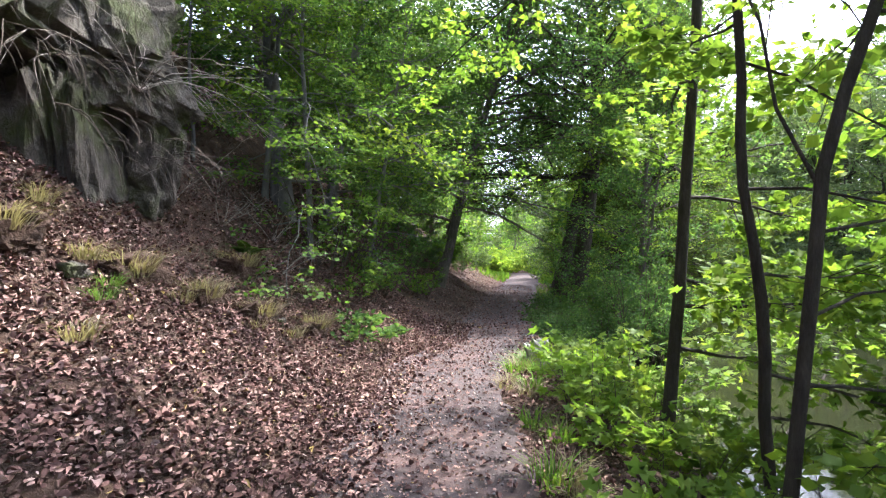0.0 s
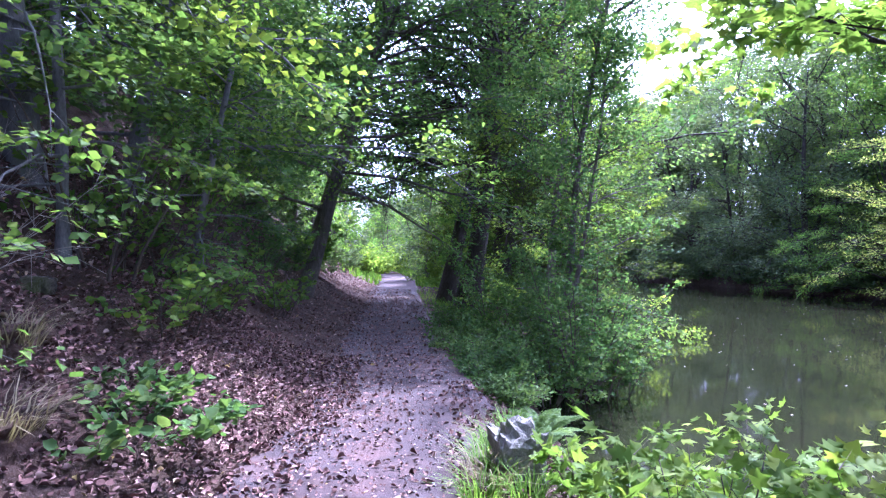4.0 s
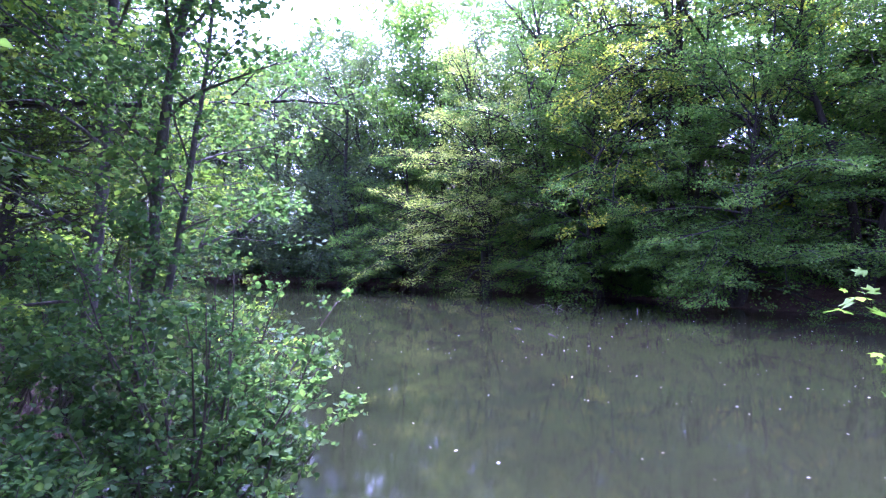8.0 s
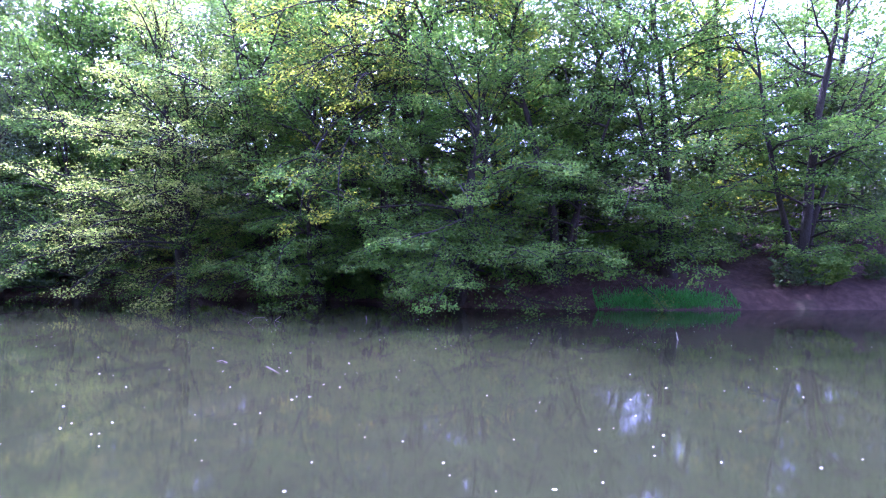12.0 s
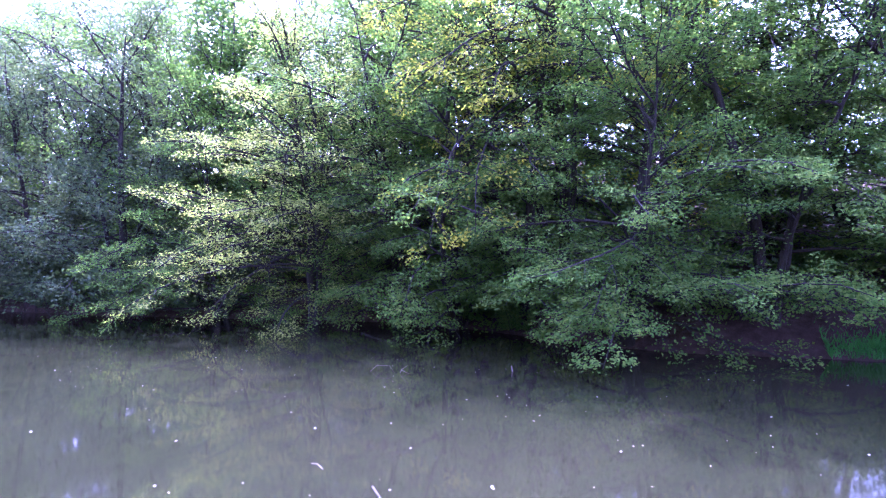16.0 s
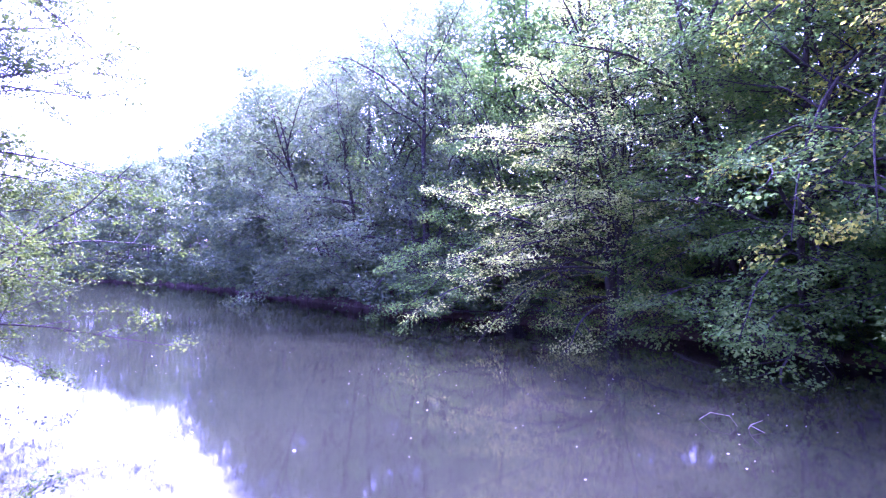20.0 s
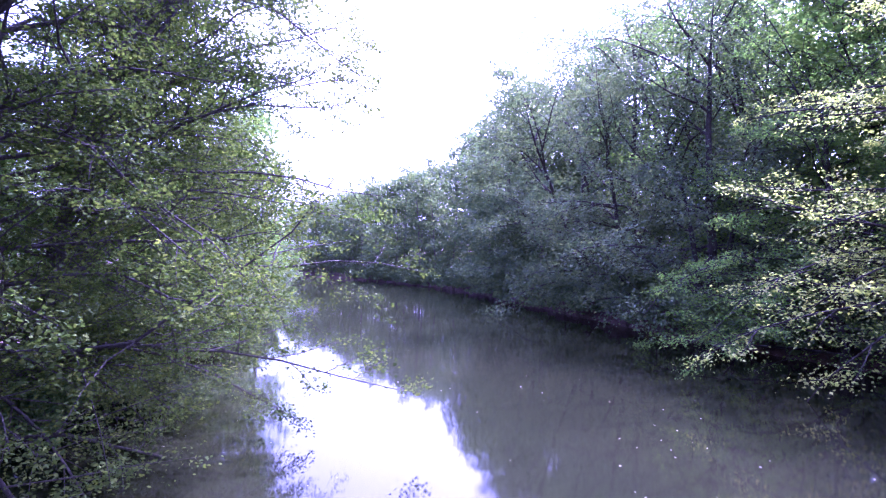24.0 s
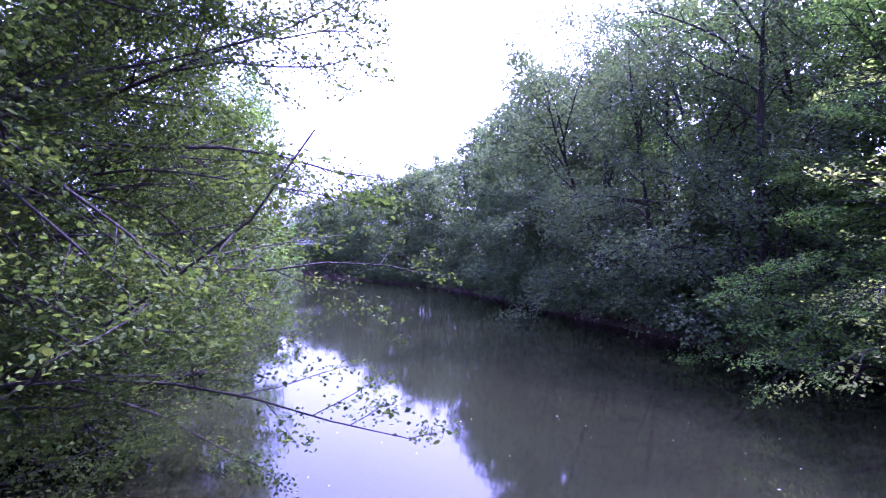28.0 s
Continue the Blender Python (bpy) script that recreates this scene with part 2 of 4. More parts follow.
def tube(g, pts, radii, sides=6, knob=0.0, rng=None):
    pts, radii = np.asarray(pts, float), np.asarray(radii, float)
    tan = unit(np.gradient(pts, axis=0))
    ref = np.array([1.0, 0, 0]) if abs(tan[0][0]) < 0.8 else np.array([0, 1.0, 0])
    a = unit(np.cross(tan, ref))
    b = np.cross(tan, a)
    ang = np.arange(sides) * 2 * np.pi / sides
    ring = radii[:, None] * np.ones(sides)
    if knob and rng is not None:
        ring = ring * (1 + knob * rng.normal(size=ring.shape))
    v = pts[:, None] + ring[..., None] * (np.cos(ang)[None, :, None] * a[:, None] + np.sin(ang)[None, :, None] * b[:, None])
    k = len(pts)
    i = np.arange(k - 1)[:, None] * sides
    j = np.arange(sides)[None]
    j2 = (j + 1) % sides
    q = np.stack([i + j, i + j2, i + sides + j2, i + sides + j], -1).reshape(-1, 4)
    n0 = g.n
    g.add(v.reshape(-1, 3), q)
    top = np.arange(sides) + (k - 1) * sides + n0
    g.t.append(np.stack([np.full(sides - 2, top[0]), top[1:-1], top[2:]], -1))


def sticks(g, p, d, length, r):
    """Many straight three-sided twigs at once."""
    n = len(p)
    a = unit(np.cross(d, np.array([0.31, 0.2, 0.93])))
    b = np.cross(d, a)
    v = np.empty((n, 4, 3))
    for k in range(3):
        w = 2 * np.pi * k / 3
        v[:, k] = p + (a * np.cos(w) + b * np.sin(w)) * r[:, None]
    v[:, 3] = p + d * length[:, None]
    o = (np.arange(n) * 4)[:, None]
    t = np.concatenate([o + np.array([[0, 1, 3]]), o + np.array([[1, 2, 3]]), o + np.array([[2, 0, 3]])])
    g.add(v.reshape(-1, 3), (), t)


def leaves(g, p, a, nrm, s, rng, width=0.33, form=4, curl=0.12):
    """Folded leaves at p along a, facing nrm, s long. form 4: two triangles; form 6: a rounder blade of two quads."""
    a = unit(a)
    side = unit(np.cross(nrm, a))
    nn = np.cross(a, side)
    s = s[:, None]
    w = width * s * rng.uniform(0.8, 1.2, (len(p), 1))
    c = curl * s * rng.uniform(-0.3, 1.4, (len(p), 1))
    n = len(p)
    o = (np.arange(n) * form)[:, None]
    if form == 11:                     # a lobed maple leaf
        o = (np.arange(n) * 11)[:, None]
        wk = w / 0.42 * 0.95
        v = [p + a * 0.42 * s, p]
        for u, k, dip in ((0.10, 0.50, 0.5), (0.22, 0.30, 0.1), (0.62, 0.62, 0.8), (0.60, 0.24, 0.1), (1.0, 0.0, 1.2), (0.60, -0.24, 0.1), (0.62, -0.62, 0.8), (0.22, -0.30, 0.1), (0.10, -0.50, 0.5)):
            v.append(p + a * u * s * rng.uniform(0.94, 1.06, (n, 1)) + side * k * wk - nn * c * dip)
        v = np.stack(v, 1)
        g.add(v.reshape(-1, 3), (), np.concatenate([o + np.array([[0, k, k + 1 if k < 10 else 1]]) for k in range(1, 11)]))
    elif form == 14:
        o = (np.arange(n) * 14)[:, None]
        v = [p]
        for t, k in ((0.12, 0.6), (0.36, 1.0), (0.62, 0.82), (0.84, 0.42)):
            mid_ = p + a * t * s - nn * c * (1.6 * t * t)
            wide = side * w * k * rng.uniform(0.85, 1.15, (n, 1))
            v += [mid_ + wide + nn * c * 0.7 * k, mid_, mid_ - wide + nn * c * 0.7 * k]
        v.append(p + a * s - nn * c * 1.8)
        v = np.stack(v, 1)
        q = [o + np.array([[k, k + 3, k + 4, k + 1]]) for k in (1, 2, 4, 5, 7, 8)]
        t_ = [o + np.array([f]) for f in ([0, 1, 2], [0, 2, 3], [10, 13, 11], [11, 13, 12])]
        g.add(v.reshape(-1, 3), np.concatenate(q), np.concatenate(t_))
    elif form == 4:
        v = np.stack([p, p + a * 0.48 * s + side * w + nn * c, p + a * s - nn * c, p + a * 0.48 * s - side * w + nn * c], 1)
        g.add(v.reshape(-1, 3), (), np.concatenate([o + np.array([[0, 1, 2]]), o + np.array([[0, 2, 3]])]))
    else:
        v = np.stack([p, p + a * 0.26 * s + side * w * 0.9 + nn * c, p + a * 0.66 * s + side * w * 0.85 + nn * c * 0.8, p + a * s - nn * c,
                      p + a * 0.66 * s - side * w * 0.85 + nn * c * 0.8, p + a * 0.26 * s - side * w * 0.9 + nn * c], 1)
        g.add(v.reshape(-1, 3), np.concatenate([o + np.array([[0, 1, 2, 3]]), o + np.array([[0, 3, 4, 5]])]))


def wander(p, d, length, n, bend, wob, rng):
    pts, d = [np.array(p, float)], unit(np.array(d, float))
    for _ in range(n - 1):
        d = unit(d + np.asarray(bend) / n + rng.normal(size=3) * wob)
        pts.append(pts[-1] + d * length / (n - 1))
    return np.array(pts)


def along(pts, f):
    f = np.clip(f, 0, 0.9999) * (len(pts) - 1)
    i = int(f)
    return pts[i] * (1 - f + i) + pts[i + 1] * (f - i), unit(pts[i + 1] - pts[i])


def spray(gw, gl, pts, r0, rng, subs, twigs, per, leaf, flat, spread=0.45, form=4, width=0.33, start=0.2, woody=True, drop=0.0, minsub=0.3, fluff=0.0, face=(0, 0, 0), flatten=0.6, rough=0.5, vol=0.25, foot=None):
    """Side branches, twigs and leaves along one limb."""
    total = np.linalg.norm(pts[-1] - pts[0])
    tp, td, tl = [], [], []
    for j in range(subs):
        g = start + (1 - start) * (j + rng.uniform(0.2, 0.8)) / subs
        p, t = along(pts, g)
        side = np.cross(t, UP) * (1 if j % 2 else -1)
        d = t * 0.75 + unit(side) * rng.uniform(0.6, 1.1) + UP * (rng.uniform(-0.15, 0.3) + rng.normal() * vol)
        ln = max(total * spread * (1.2 - g) * rng.uniform(0.7, 1.2), minsub)
        sp = wander(p, d, ln, 4, (0, 0, -drop), 0.1, rng)
        if woody:
            tube(gw, sp, np.linspace(r0 * 0.42 * (1.15 - g * 0.7), r0 * 0.08, 4), 3)
        for k in range(twigs):
            h = 0.12 + 0.88 * (k + rng.uniform(0.1, 0.9)) / twigs
            q, tt = along(sp, h)
            sd = unit(np.cross(tt, UP)) * (1 if k % 2 else -1)
            tp.append(q)
            td.append(tt * 0.8 + sd * rng.uniform(0.4, 1.0) + UP * (rng.uniform(-0.25, 0.3) + rng.normal() * vol))
            tl.append(max(ln * 0.42 * (1.15 - h), 0.18) * rng.uniform(0.7, 1.3))
        tp.append(along(sp, 0.75)[0])
        td.append(along(sp, 0.9)[1])
        tl.append(ln * 0.35)
    if not tp:
        return
    tp, td, tl = np.array(tp), unit(np.array(td)), np.array(tl)
    if woody and leaf < 0.16:
        sticks(gw, tp, td, tl, np.full(len(tp), max(r0 * 0.07, 0.003)))
    n = len(tp)
    u = (np.arange(per)[None] + rng.uniform(0, 1, (n, per))) / per
    p = tp[:, None] + td[:, None] * (u * tl[:, None])[..., None]
    sd = unit(np.cross(td, UP))[:, None] * np.where(np.arange(per) % 2, 1, -1)[None, :, None]
    a = td[:, None] * 0.7 + sd * rng.uniform(0.3, 1.1, (n, per, 1)) + rng.normal(size=(n, per, 3)) * 0.25 - UP * drop * 0.5
    nr = UP * flat + np.array(face) + rng.normal(size=(n, per, 3)) * rough
    s = leaf * rng.uniform(0.55, 1.25, n * per)
    p = p.reshape(-1, 3) + rng.normal(size=(n * per, 3)) * (leaf * 0.3 + fluff) * (1, 1, flatten)
    a, nr = a.reshape(-1, 3), nr.reshape(-1, 3)
    if foot is not None:
        ok = ~over_path(p + np.array(foot))
        p, a, nr, s = p[ok], a[ok], nr[ok], s[ok]
    if len(p):
        leaves(gl, p, a, nr, s, rng, width, form)


def over_path(p):
    """True where a branch would hang in the way of someone on the path."""
    x, y = p[:, 0], p[:, 1]
    return (np.abs(x - pc(y)) < hw(y) + 0.25) & (p[:, 2] < np.minimum(2.5 + 0.04 * y, 4.5)) & (y > 1) & (y < 62)


def tree(name, label, place, height, r0, seed, leafmat, lean=(0, 0), bark=None, crown_from=0.35, limbs=14, reach=4.0, rise=(10, 55), droop=0.25, pull=(0, 0),
         subs=7, twigs=6, per=10, leaf=0.12, flat=1.2, form=4, width=0.33, wob=0.05, woody=True, shape=0.6, spread=0.45, group="", flare=1.5, category="tree",
         low=(), limbr=0.42, start=0.2, fluff=0.0, joined=False, sides=9, face=(0, 0, 0), flatten=0.6, rough=0.5, low_form=None, vol=0.25, kinks=(), rings=11, stems=1, crook=0.10):
    """A tree with its trunk, limbs and leafy crown. low: extra limbs (fraction, azimuth in degrees, length, rise in degrees)."""
    rng = np.random.default_rng(seed)
    root = tagged(new(name), label, category, group)
    root.location = place
    n = rings
    tp = wander((0, 0, -0.25), (lean[0], lean[1], 1), height * math.hypot(1, math.hypot(*lean)) + 0.25, n, (0, 0, 0.12), wob, rng)
    if kinks:
        kz, kx, ky = zip(*kinks)
        tp = tp + np.stack([np.interp(tp[:, 2], kz, kx), np.interp(tp[:, 2], kz, ky), np.zeros(n)], -1)
    f = np.linspace(0, 1, n)
    rad = r0 * (1 - f) ** 0.8 + 0.012
    rad[0] *= flare
    g = Geo()
    tube(g, tp, rad, sides, 0.05, rng)
    trunks = [(tp, 1.0)]
    for k in range(1, stems):
        az, q = rng.uniform(0, 6.28), rng.uniform(0.12, 0.38)
        trunks.append((wander((0.25 * math.cos(az), 0.25 * math.sin(az), -0.25), (lean[0] + math.cos(az) * q, lean[1] + math.sin(az) * q, 1), height * rng.uniform(0.7, 0.95), n, (0, 0, 0.1), wob, rng), rng.uniform(0.5, 0.8)))
    crown, twigg = Geo(), Geo()
    spots = []
    for i in range(limbs):
        fr = crown_from + (0.98 - crown_from) * (i + rng.uniform(0.2, 0.8)) / limbs
        az = i * 2.4 + rng.uniform(-0.5, 0.5)
        d = np.array([math.cos(az) + pull[0], math.sin(az) + pull[1]])
        ln = reach * (1 - (abs(fr - crown_from) / (1.02 - crown_from)) ** 1.5 * shape) * rng.uniform(0.55, 1.3) * (0.45 + 0.55 * min(np.linalg.norm(d), 1.8))
        c = (fr - crown_from) / (1 - crown_from)
        spots.append((fr, math.atan2(d[1], d[0]), ln, rise[0] + (rise[1] - rise[0]) * c + rng.uniform(-8, 8)))
    spots += [(a, radians(b), c, d) for a, b, c, d in low]
    for i, (fr, az, ln, el) in enumerate(spots):
        p, t = along(trunks[i % stems if i < limbs else 0][0], fr)
        e = radians(el)
        lp = wander(p, (math.cos(az) * math.cos(e), math.sin(az) * math.cos(e), math.sin(e)), ln, 8, (0, 0, -droop), crook, rng)
        if not joined and over_path(lp[3:] + np.array(place)).sum() > 2:
            continue
        w = twigg if joined else Geo()
        lr = min(r0 * (1 - fr) ** 0.8 * 0.75 + 0.01, limbr * r0, 0.02 * ln + 0.012)
        tube(w, lp[:: 2 if joined else 1], np.linspace(lr, lr * 0.15, 4 if joined else 8), 3 if joined else 5)
        spray(twigg, crown, lp, lr, rng, subs, twigs, per, leaf, flat, spread, low_form if low_form and i >= limbs else form, width, start, woody, drop=droop * 0.3, fluff=fluff, face=face, flatten=flatten, rough=rough, vol=vol, foot=None if joined else place)
        if not joined:
            part("limb", w.mesh("limb", bark or BARK, True), root)
    part("trunk", g.mesh("trunk", bark or BARK, True), root)
    for pts, k in trunks[1:]:
        g = Geo()
        tube(g, pts, rad * k, sides, 0.05, rng)
        part("trunk", g.mesh("trunk", bark or BARK, True), root)
    if twigg.v:
        part("branchwork", twigg.mesh("branchwork", bark or BARK), root, kind="stuff")
    if crown.v:
        part("crown", crown.mesh("crown", leafmat), root, kind="stuff")
    return root


def shrub(name, label, place, height, spread_, seed, leafmat, stems=7, leaf=0.07, subs=5, twigs=4, per=8, flat=0.8, form=6, width=0.36, group="", lean=(0, 0),
          category="shrub", out=0.5, droop=0.15):
    """Many stems from one foot, each with its own leafy spray."""
    rng = np.random.default_rng(seed)
    root = tagged(new(name), label, category, group)
    root.location = place
    crown, twigg = Geo(), Geo()
    for i in range(stems):
        az = i * 2.4 + rng.uniform(-0.4, 0.4)
        o = rng.uniform(0.15, 1.0) * out
        d = (math.cos(az) * o + lean[0], math.sin(az) * o + lean[1], 1.0)
        b = np.array([math.cos(az), math.sin(az), 0]) * rng.uniform(0, spread_)
        b[2] = -0.08
        sp = wander(b, d, height * rng.uniform(0.55, 1.1), 7, (0, 0, -droop), 0.07, rng)
        w = Geo()
        r = 0.004 + 0.006 * height
        tube(w, sp, np.linspace(r, r * 0.25, 7), 5)
        spray(twigg, crown, sp, r, rng, subs, twigs, per, leaf, flat, 0.35, form, width, 0.15, leaf < 0.2, 0.0, leaf * 2.2)
        part("stem", w.mesh("stem", TWIG, True), root)
    if twigg.v:
        part("branchwork", twigg.mesh("branchwork", TWIG), root, kind="stuff")
    part("foliage", crown.mesh("foliage", leafmat), root, kind="stuff")
    return root

# ---- the lie of the land ----
WATER_Z = -0.65


def lc(y):      # the middle line of the level strip between slope and bank
    return np.interp(y, [-60, -10, 0, 4, 6.5, 9, 11, 13, 22, 30, 45, 57, 80, 140], [-3, -0.4, 0.0, 0.05, 0.15, 0.65, 0.98, 1.2, 2.7, 3.9, 6.6, 7.6, 9.5, 13])


def lw(y):      # its half width
    return np.interp(y, [0, 5, 9, 12, 20, 60], [0.8, 0.8, 0.95, 0.9, 0.95, 1.5])


def pc(y):      # the path's middle line
    return np.interp(y, [-60, -10, 0, 4, 6.5, 7.5, 8.5, 9.3, 10.2, 11, 13, 22, 30, 45, 57, 80, 140], [-3, -0.4, -0.1, -0.1, -0.04, 0.02, 0.28, 0.66, 0.98, 1.05, 1.2, 2.65, 3.9, 6.6, 7.6, 9.5, 13])


def hw(y):      # its half width
    return np.interp(y, [0, 7.5, 8.5, 10, 12, 20, 60], [0.78, 0.74, 0.84, 1.0, 0.92, 0.95, 1.5])


def near_shore(y):
    return np.interp(y, [-80, -10, 0, 5, 9, 11, 13, 17, 22, 30, 45, 65, 90, 150, 200, 230, 300], [3, 3.4, 3.2, 2.9, 2.75, 2.9, 3.6, 5.2, 7.6, 9.6, 13.5, 16, 18, 21, 22, 24, 25])


def far_shore(y):
    return np.interp(y, [-80, -12, 0, 8, 12, 16, 22, 30, 40, 55, 65, 87, 110, 138, 160, 200, 230, 300], [34, 32.2, 31.6, 32, 33.5, 36.5, 38.8, 38.8, 38.3, 39.6, 41, 44, 45, 42, 38, 30, 24.2, 25])


def height(x, y):
    x, y = np.asarray(x, float), np.asarray(y, float)
    c, h, s, f = lc(y), lw(y), near_shore(y), far_shore(y)
    d = np.maximum(c - h - x, 0)
    k = np.interp(y, [-60, 20, 35, 55, 90], [1, 1, 0.8, 0.35, 0.25])
    left = k * np.where(d < 3, 0.32 * d + 0.13 * d * d, np.where(d < 11, 2.13 + 1.02 * (d - 3), np.where(d < 40, 10.29 + 0.45 * (d - 11), 23.3)))
    e = np.maximum(x - c - h, 0)
    wb = np.maximum(s - c - h, 0.3)
    u = e / wb
    bank = np.where(u < 1, WATER_Z * np.clip(u, 0, 1) ** 1.4, WATER_Z - 0.5 * np.minimum(x - s, 3.5))
    g = x - f
    k2 = np.interp(y, [-60, 2, 14, 60, 80, 400], [0.6, 0.7, 1, 1, 0.6, 0.6])
    hill = 3.1 + k2 * np.where(g < 26, 0.55 * (g - 7), np.where(g < 70, 10.45 + 0.2 * (g - 26), 19.25))
    far = WATER_Z + np.where(g < 0, -0.5 * np.minimum(-g, 3.5), np.where(g < 1.2, 0.75 * g, np.where(g < 7, 0.9 + 0.38 * (g - 1.2), hill)))
    z = np.where(x < c, left, np.where(x < (s + f) / 2, bank, far))
    return z


def lump(x, y, size, seed=0.0):
    return noise.noise((x / size + seed, y / size - seed, seed * 1.7))


def place(x, y, dz=0.0):
    return (x, y, float(height(x, y)) + dz)


def steps(*spans):
    out = []
    for a, b, s in spans:
        out += list(np.arange(a, b, s))
    return np.array(out + [spans[-1][1]])


def build_ground():
    xs = steps((-600, -60, 60), (-60, -14, 4), (-14, -6, 0.8), (-6, 5, 0.2), (5, 28, 1.2), (28, 46, 0.6), (46, 80, 3), (80, 200, 20), (200, 800, 100))
    ys = steps((-400, -60, 50), (-60, -6, 3), (-6, 18, 0.22), (18, 46, 0.6), (46, 120, 3), (120, 300, 12), (300, 900, 100))
    X, Y = np.meshgrid(xs, ys)
    Z = height(X, Y)
    V = np.stack([X, Y, Z], -1).reshape(-1, 3)
    for v in V:
        d = abs(v[0] - float(lc(v[1])))
        if -14 < v[0] < 60 and v[1] < 130:
            amp = min(max(d - 0.7, 0) / 1.5, 1)
            v[2] += amp * (0.12 * lump(v[0], v[1], 1.3) + 0.05 * lump(v[0], v[1], 0.4, 3.1)) + 0.012 * lump(v[0], v[1], 0.7, 5.0)
    ny, nx = X.shape
    i = (np.arange(ny - 1)[:, None] * nx + np.arange(nx - 1)[None]).ravel()
    ob = part("ground", mesh_from("ground", V, [np.stack([i, i + 1, i + nx + 1, i + nx], -1)], SOIL, True))
    tagged(ob, "brown forest soil strewn with dead leaves", "ground", kind="structure")
    return ob


def build_path():
    ys = np.arange(-8, 60, 0.2)
    u = np.linspace(-1, 1, 13)
    V = []
    for y in ys:
        c, h = float(pc(y)), float(hw(y))
        for k in u:
            e = 0.0
            if abs(k) == 1:
                e = 0.22 * lump(y, k * 9, 0.6) + 0.12 * lump(y, k * 5, 0.2, 2.0)
            x = c + k * (h + 0.12) + np.sign(k) * e
            V.append((x, y, float(height(x, y)) + 0.03 * (1 - k * k) + (0.022 if abs(k) < 1 else -0.03) + 0.012 * lump(x, y, 0.5, 7.0)))
    n = len(u)
    i = (np.arange(len(ys) - 1)[:, None] * n + np.arange(n - 1)[None]).ravel()
    tagged(part("path", mesh_from("path", np.array(V), [np.stack([i, i + 1, i + n + 1, i + n], -1)], PATH, True)),
           "grey-brown trodden gravel path with fallen leaves along it", "path", kind="structure")


def build_water():
    V = [(-2, -120, WATER_Z), (60, -120, WATER_Z), (60, 260, WATER_Z), (-2, 260, WATER_Z)]
    tagged(part("water", mesh_from("water", np.array(V), [np.array([[0, 1, 2, 3]])], WATER)), "calm murky green-brown river water", "water", kind="structure")


build_ground()
build_path()
build_water()

# ---- trees on the path's side ----
def maple(label, x, y, h, r, seed, **kw):
    a = dict(bark=BARK_DARK, limbs=20, crown_from=0.16, reach=2.6, rise=(-8, 50), droop=0.3, pull=(0.5, 0.2), subs=8, twigs=5, per=8, leaf=0.11, form=4, low_form=11, width=0.42, flat=0.9, vol=0.3,
             wob=0.03, group="bank trees", fluff=0.05)
    a.update(kw)
    return tree("tree", label, place(x, y), h, r, seed, LEAF_MAPLE, **a)


maple("slender dark-barked young maple on the river bank", 2.12, 5.3, 13, 0.053, 11, lean=(0.11, 0.03), wob=0.012, rings=22, crown_from=0.42, limbs=30, shape=0.1, reach=4.4, rise=(5, 45), pull=(0.3, -0.5), low=[(0.10, 20, 2.2, -8), (0.13, -30, 2.2, -4), (0.21, 40, 2.4, 10), (0.22, 75, 2.0, 24), (0.29, 62, 3.8, 20), (0.3, 74, 3.6, 24), (0.15, 15, 2.4, 0)])
maple("slender wavy-stemmed young maple on the river bank", 2.0, 3.5, 9, 0.029, 12, lean=(-0.01, 0.0), wob=0.025, flare=1.2, rings=26, kinks=[(0, 0.14, 0), (0.9, 0.1, 0.03), (1.5, 0.1, 0), (2.0, 0.03, -0.03), (2.5, -0.03, 0), (3.2, 0.03, 0.02), (4.2, 0.0, 0)], crown_from=0.36, limbs=20, shape=0.2, reach=3.0, pull=(0.9, 0.2), low=[(0.12, 10, 2.0, -6), (0.2, 60, 2.0, 0), (0.28, -10, 2.4, 5)] + [(0.22, 40, 2.4, 0), (0.15, -20, 2.2, -5)])
maple("young forked maple on the river bank", 1.75, 2.85, 8.5, 0.028, 13, lean=(0.035, 0.02), wob=0.018, flare=1.2, rings=22, kinks=[(0, 0, 0), (2.4, 0, 0), (4.0, 0.4, 0), (9.0, 1.3, 0)], pull=(1.1, 0.0), crown_from=0.36, limbs=18, shape=0.2, low=[(0.275, 150, 3.4, 76), (0.25, 10, 2.6, 8), (0.2, 30, 2.4, 15), (0.16, 20, 2.2, -4)])
maple("bank maple beside the water", 3.0, 0.6, 9, 0.09, 14, lean=(0.12, 0.0), leaf=0.1)
maple("thin stem bent far out over the water", 3.3, 6.2, 2.05, 0.010, 17, lean=(1.3, 0.7), form=11, limbs=2, crown_from=0.9, reach=0.25, subs=2, twigs=2, per=3, wob=0.01)
maple("thin bank maple leaning over the water", 2.75, 7.6, 0.5, 0.03, 15, lean=(1.5, 0.95), limbs=7, reach=0.7, crown_from=0.35, subs=4, twigs=3, per=4, form=11)
maple("young maple on the river bank", 3.2, -3.5, 9, 0.09, 16, lean=(0.1, 0.0))
